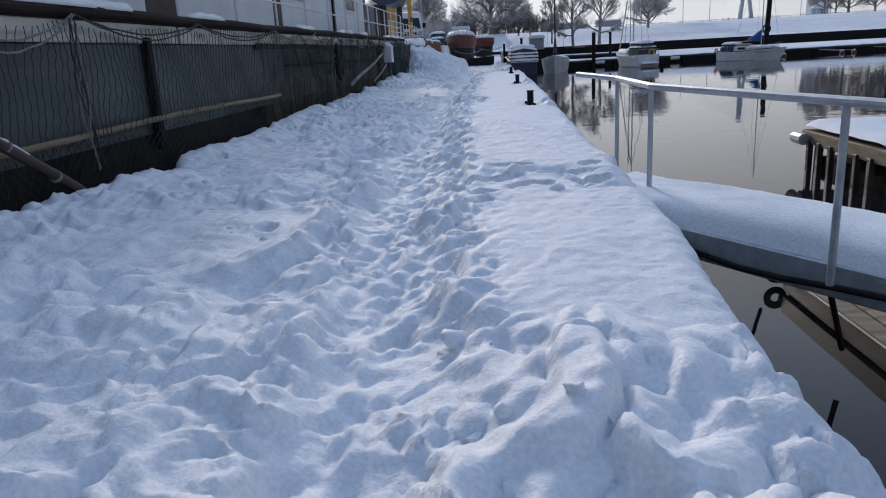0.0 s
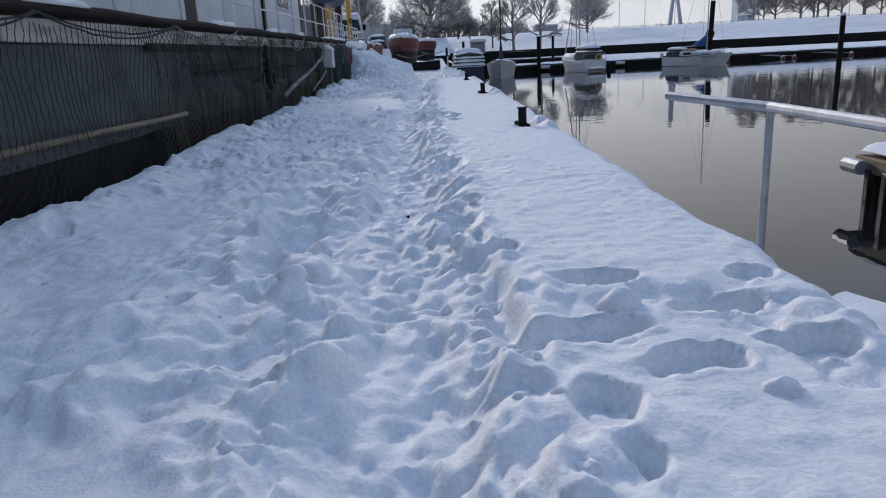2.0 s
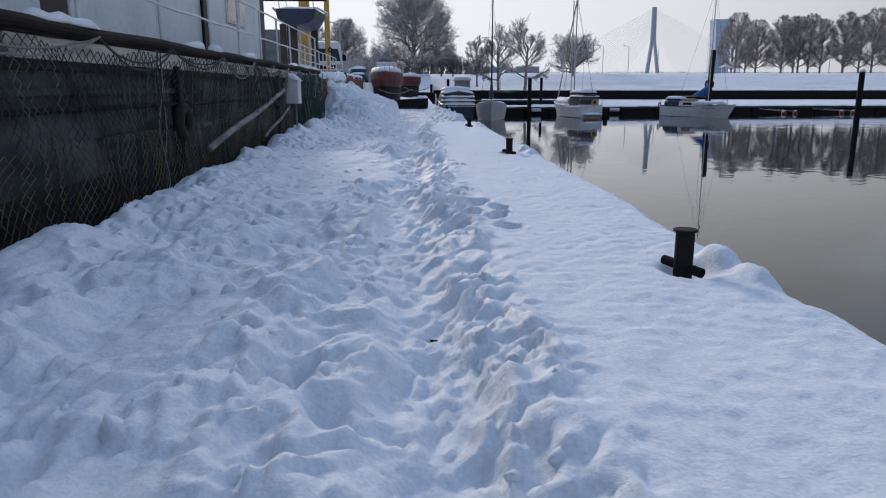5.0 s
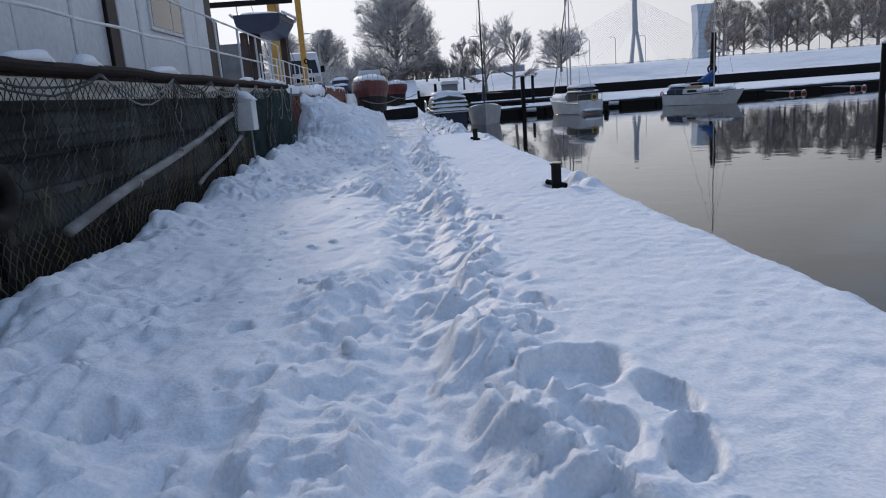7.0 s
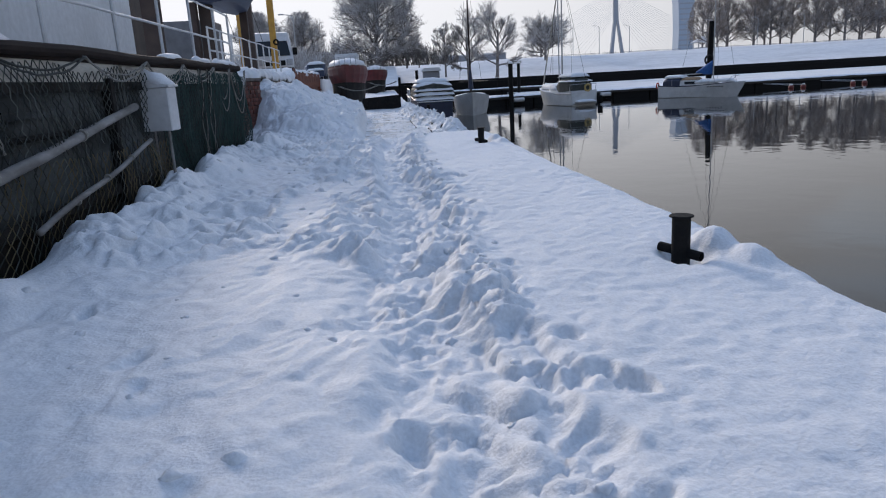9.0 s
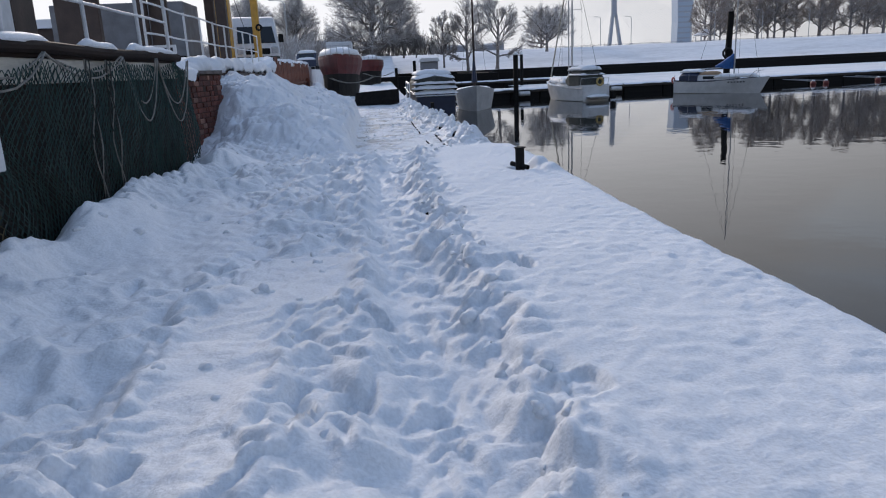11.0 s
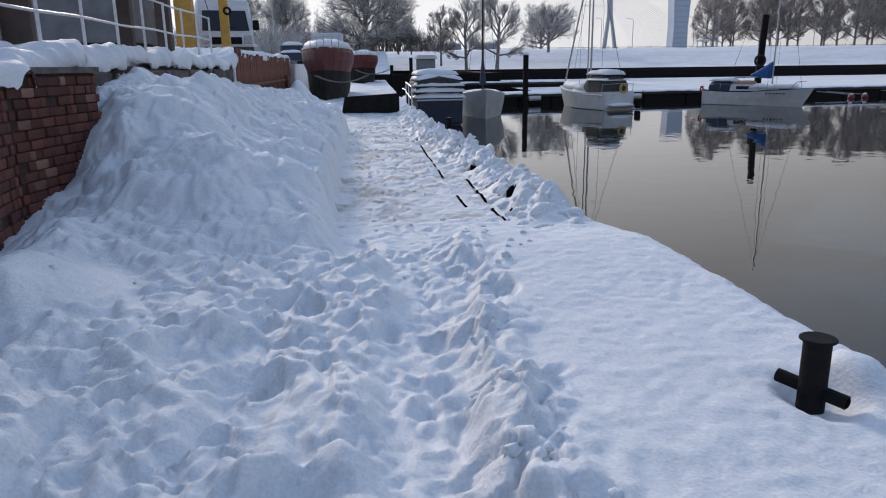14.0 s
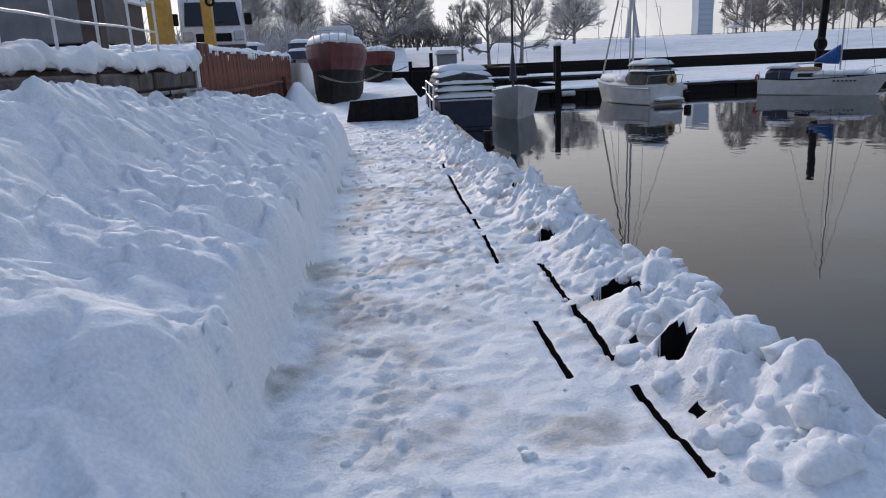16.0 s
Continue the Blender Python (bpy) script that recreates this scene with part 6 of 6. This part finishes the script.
again(broad, (36.5, 170, 4.3), 0.95, 70)
for x, y, s, r in ((110, 246, 0.7, 40), (115.5, 250, 0.8, 60), (119, 240, 0.95, 100), (122.5, 247, 0.85, 10), (126, 243, 0.95, 170), (131, 246, 1.0, 220), (139, 240, 0.8, 280), (146, 236, 1.05, 330), (153, 238, 0.95, 20), (161, 242, 1.0, 75), (170, 244, 1.05, 130), (181, 240, 0.9, 190), (192, 246, 1.0, 240), (204, 243, 0.95, 300), (112.5, 262, 0.9, 15), (123, 266, 1.0, 200), (134.5, 262, 1.05, 90), (143, 260, 1.0, 45), (150, 258, 1.1, 250), (158, 262, 1.05, 155), (166, 258, 1.1, 310), (176, 262, 1.05, 25), (187, 264, 1.1, 110)):
    again(row, (x, y, 5.2), s, r)
for x, y, s, r in ((7.5, 168, 0.62, 30), (-5, 175, 0.6, 200), (10.5, 176, 0.5, 130)):
    again(broad, (x, y, 4.0), s * 1.1, r)


def brush_belt(name, pts, n, h, seed, mat, label):
    """Low tangled scrub: many short twigs along a line."""
    rng = random.Random(seed)
    s = Shape()
    for i in range(n):
        t = rng.random() * (len(pts) - 1)
        k = min(int(t), len(pts) - 2)
        a, b = Vector(pts[k]), Vector(pts[k + 1])
        p = a + (b - a) * (t - k) + Vector((rng.uniform(-2, 2), rng.uniform(-3, 3), 0))
        hh = h * rng.uniform(0.4, 1.0)
        d = Vector((rng.uniform(-0.35, 0.35), rng.uniform(-0.3, 0.3), 1))
        q = p + d * hh * 0.55
        s.tube([p, q, q + (d + Vector((rng.uniform(-0.5, 0.5), 0, 0))) * hh * 0.45], [0.07, 0.05, 0.02], 3, False)
        for j in range(4):
            e = p + d * hh * rng.uniform(0.3, 0.7)
            s.tube([e, e + Vector((rng.uniform(-0.5, 0.5), rng.uniform(-0.5, 0.5), rng.uniform(0.3, 0.7))) * hh * 0.5], [0.035, 0.015], 3, False)
    tagged(new(name, s.mesh(name, mat)), label, "shrubs", kind="stuff")


brush_belt("scrub", [(-30, 158, 3.6), (-8, 156, 3.6), (4, 160, 4.0), (16, 165, 4.0)], 800, 4.2, 5, M_BRUSH, "tangled leafless scrub on the bank")
brush_belt("scrub", [(-22, 100, 1.6), (-10, 108, 1.6), (-5, 120, 1.9)], 500, 4.6, 6, M_TWIG, "frosted leafless bushes by the harbour yard")
brush_belt("scrub", [(40, 300, 5.0), (120, 320, 5.5), (260, 330, 6)], 400, 3.2, 7, M_BRUSH, "distant leafless scrub")


def far_house(x, y, z, w, d, h, label, mat, win=True):
    b = thing("distant_building", (x, y, z), label, "building", "distant buildings")
    wall = part("wall", Shape().box((-w / 2, 0, -1), (w / 2, d, h), 0.05), mat, b)
    part("roof", Shape().prism([(-w / 2 - 0.3, h), (w / 2 + 0.3, h), (w / 2, h + 0.5), (-w / 2, h + 0.5)], -0.3, d + 0.3, 1), M_FARSNOW, b, "snowy roof")
    if win:
        for i in range(int(w / 2.2)):
            for j in range(max(1, int(h / 3))):
                wx = -w / 2 + 1.2 + i * 2.2
                part("window", Shape().box((wx - 0.5, -0.06, 0.9 + j * 3), (wx + 0.5, 0.02, 2.2 + j * 3), 0.02), M_GLASS, wall)


far_house(9.5, 130, 1.2, 2.4, 3, 1.2, "dark shed on the snowy bank", M_BUILDING, False)
far_house(30, 300, 5, 14, 8, 4, "grey distant building behind the trees", M_BUILDING)
far_house(52, 330, 5, 10, 8, 5, "grey distant building behind the trees", M_BUILDING)
far_house(-21.5, 70, LAND, 22, 4, 3.0, "long low brown building behind the harbour railing", M_BROWN)
far_house(-14, 240, 5, 20, 8, 5, "low distant building behind the trees", M_BUILDING)


def gazebo():
    g = thing("white_gazebo", (107, 250, 5.4), "white pavilion with a snow-covered hipped roof", "gazebo")
    for i in range(8):
        a = i / 8 * 2 * math.pi
        part("post", Shape().tube([(3.0 * math.cos(a), 3.0 * math.sin(a), -0.8), (3.0 * math.cos(a), 3.0 * math.sin(a), 2.6)], 0.12, 6), M_WHITE, g)
    part("parapet", Shape().lathe([(3.0, -0.8), (3.05, 0.9), (2.8, 0.9), (2.8, -0.8)], sides=8), M_WHITE, g)
    part("roof", Shape().lathe([(3.8, 2.5), (3.8, 2.7), (1.6, 3.8), (0.3, 4.4)], sides=8), M_FARSNOW, g, "snowy hipped roof")


gazebo()


def bridge():
    b = thing("cable_bridge", (0, 700, 4.8), "cable-stayed bridge in haze-tinted colours with an A-shaped pylon", "bridge")
    # the bridge's haze is only the tint of M_HAZE and M_STAY
    part("pylon_leg", Shape().loft([[(222 + dx, -2, 0), (225 + dx, -2, 0), (225 + dx, 2, 0), (222 + dx, 2, 0)] if z == 0 else [(226.4 + e, -1.5, z), (229 + e, -1.5, z), (229 + e, 1.5, z), (226.4 + e, 1.5, z)] for z, dx, e in ((0, 0, 0), (40, 0, 0), (70, 0, 0))]), M_HAZE, b, "concrete pylon leg paled by painted-in haze")
    part("pylon_leg", Shape().loft([[(235, -2, 0), (238, -2, 0), (238, 2, 0), (235, 2, 0)], [(229.05, -1.5, 40), (231, -1.5, 40), (231, 1.5, 40), (229.05, 1.5, 40)], [(229.05, -1.5, 70), (230, -1.5, 70), (230, 1.5, 70), (229.05, 1.5, 70)]]), M_HAZE, b, "concrete pylon leg paled by painted-in haze")
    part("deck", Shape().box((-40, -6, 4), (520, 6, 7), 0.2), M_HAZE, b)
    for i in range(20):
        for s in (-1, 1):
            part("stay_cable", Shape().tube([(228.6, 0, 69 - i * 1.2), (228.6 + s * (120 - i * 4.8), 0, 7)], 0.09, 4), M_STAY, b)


bridge()


def tower():
    t = thing("distant_tower", (251, 600, 4.7), "glass high-rise tower with haze painted into its colour", "tower")
    wall = part("wall", Shape().loft([[(-6.5 + a, -6, z), (6.0 + b2, -6, z), (6.0 + b2, 6, z), (-6.5 + a, 6, z)] for z, a, b2 in ((0, 0, 0), (24, 0.5, -0.4), (44, -0.4, 0.5), (50, -1.2, 1.2))]), M_TOWER, t)
    for k in range(11):
        part("storey_band", Shape().box((-5.8, -6.15, 3 + k * 4), (5.4, -5.9, 4.2 + k * 4), 0.02), M_HAZE, wall)


tower()


def street_lamp(x, y, z, h, first=None):
    if first:
        return copy_thing(first, pose(x, y, z))
    l = thing("street_lamp", (x, y, z), "slim grey street lamp on the bank", "street lamp", "street lamps")
    part("pole", Shape().tube([(0, 0, -0.5), (0, 0, h - 0.4), (-0.25, 0, h), (-1.3, 0, h + 0.15)], [0.11, 0.08, 0.06, 0.05], 8), M_GALV, l)
    part("lantern", Shape().box((-1.9, -0.14, h + 0.08), (-1.2, 0.14, h + 0.24), 0.04), M_GALV, l)
    return l


lamp = street_lamp(-9.2, 118, 1.8, 8.5)
for x in (58, 66, 76, 91, 98, 112, 126):
    street_lamp(x, 225 + (x % 7), 4.8, 3.2, lamp)
fence2 = thing("promenade_fence", (20, 212, 4.7), "thin dark fence along the far promenade", "fence")
for i in range(60):
    part("post", Shape().box((i * 3.0 - 0.06, -0.06, -0.3), (i * 3.0 + 0.06, 0.06, 0.8)), M_BUILDING, fence2)
part("rail", Shape().box((0, -0.04, 0.72), (178, 0.04, 0.8)), M_BUILDING, fence2)


def parked_car(x, y, rz, label, mat):
    c = thing("parked_car", (x, y, LAND + 0.05), label, "car", "snowed-in parked cars", rz=rz)
    side = [(-2.1, 0.3), (-2.1, 0.8), (-1.5, 0.95), (-0.9, 1.42), (0.9, 1.45), (1.6, 0.98), (2.1, 0.85), (2.1, 0.3)]
    part("body", Shape().loft([[(x, p[0], p[1]) for p in side] for x in (-0.85, -0.8, 0.8, 0.85)]), mat, c)
    part("windscreen", Shape().add([(-0.7, -1.47, 0.98), (0.7, -1.47, 0.98), (0.62, -0.95, 1.40), (-0.62, -0.95, 1.40)], [(0, 1, 2, 3)]), M_GLASS, c)
    snow_on(c, ridge(-1.0, 1.2, lambda t: 0.75, 1.42, 0.3, 4))
    snow_on(c, ridge(-2.15, -1.3, lambda t: 0.78, 0.85, 0.22, 5, 5))
    for sx in (-0.8, 0.8):
        for sy in (-1.35, 1.35):
            part("wheel", Shape().torus(0.22, 0.1, (sx, sy, 0.3), 0, 14, 6), M_TYRE, c)


parked_car(-4.6, 90.5, 0, "grey car under thick snow in the yard", M_NAVY)
parked_car(-5.6, 98.0, 8, "dark car under thick snow in the yard", M_BUILDING)
parked_car(-8.5, 92.5, -5, "grey car under thick snow in the yard", M_GALV)


def life_boat():
    b = thing("hoisted_boat", (-3.6, 40.8, 3.95), "dark blue boat hoisted above the quay on props", "boat")
    part("hull", hull_shape(5.0, 1.9, 0.40, 0.22, 0.4), M_NAVY, b)
    for s in (-1, 1):
        part("gunwale", Shape().tube([(s * 0.9, 0, 0.45), (s * 1.06, 2.0, 0.45), (s * 0.85, 3.6, 0.47), (0, 5.3, 0.6)], 0.05, 6), M_WHITE, b)
    snow_on(b, ridge(0.2, 4.6, lambda t: 0.85 * (1 - 0.5 * t * t), 0.40, 0.2, 2))
    for x, y, w, t in ((-1.95, 0.3, 0.95, 0.0), (-0.62, 0.5, 0.26, 0.0), (-0.2, 0.7, 0.42, -0.12), (0.3, 3.6, 0.25, 0.0)):
        part("prop", Shape().box((x - w / 2, y - 0.1, -2.42), (x + w / 2, y + 0.1, -0.12 if x > -1 else 0.3), 0.02, 0, Matrix.Shear("XZ", 4, (t, 0)) if t else None), M_BROWN, b, "dark brown timber prop")
    part("cross_beam", Shape().box((-2.2, 0.1, 0.75), (1.25, 0.3, 0.92), 0.02), M_BLACK, b)
    part("hanger", Shape().tube([(-0.7, 0.2, 0.75), (-0.7, 0.3, 0.4)], 0.02, 6), M_GALV, b)
    part("hanger", Shape().tube([(0.7, 0.2, 0.75), (0.7, 0.3, 0.4)], 0.02, 6), M_GALV, b)


life_boat()
plate = thing("number_board", (-2.98, 37.9, 1.86), "small white board with dark unreadable marks", "board")
part("board", Shape().box((-0.45, -0.02, 0), (0.30, 0.02, 0.2), 0.004), M_WHITE, plate)
for k in range(6):
    part("mark", Shape().box((-0.38 + 0.11 * k, -0.028, 0.05), (-0.31 + 0.11 * k, -0.021, 0.15), 0.002), M_PLATEBAR, plate)
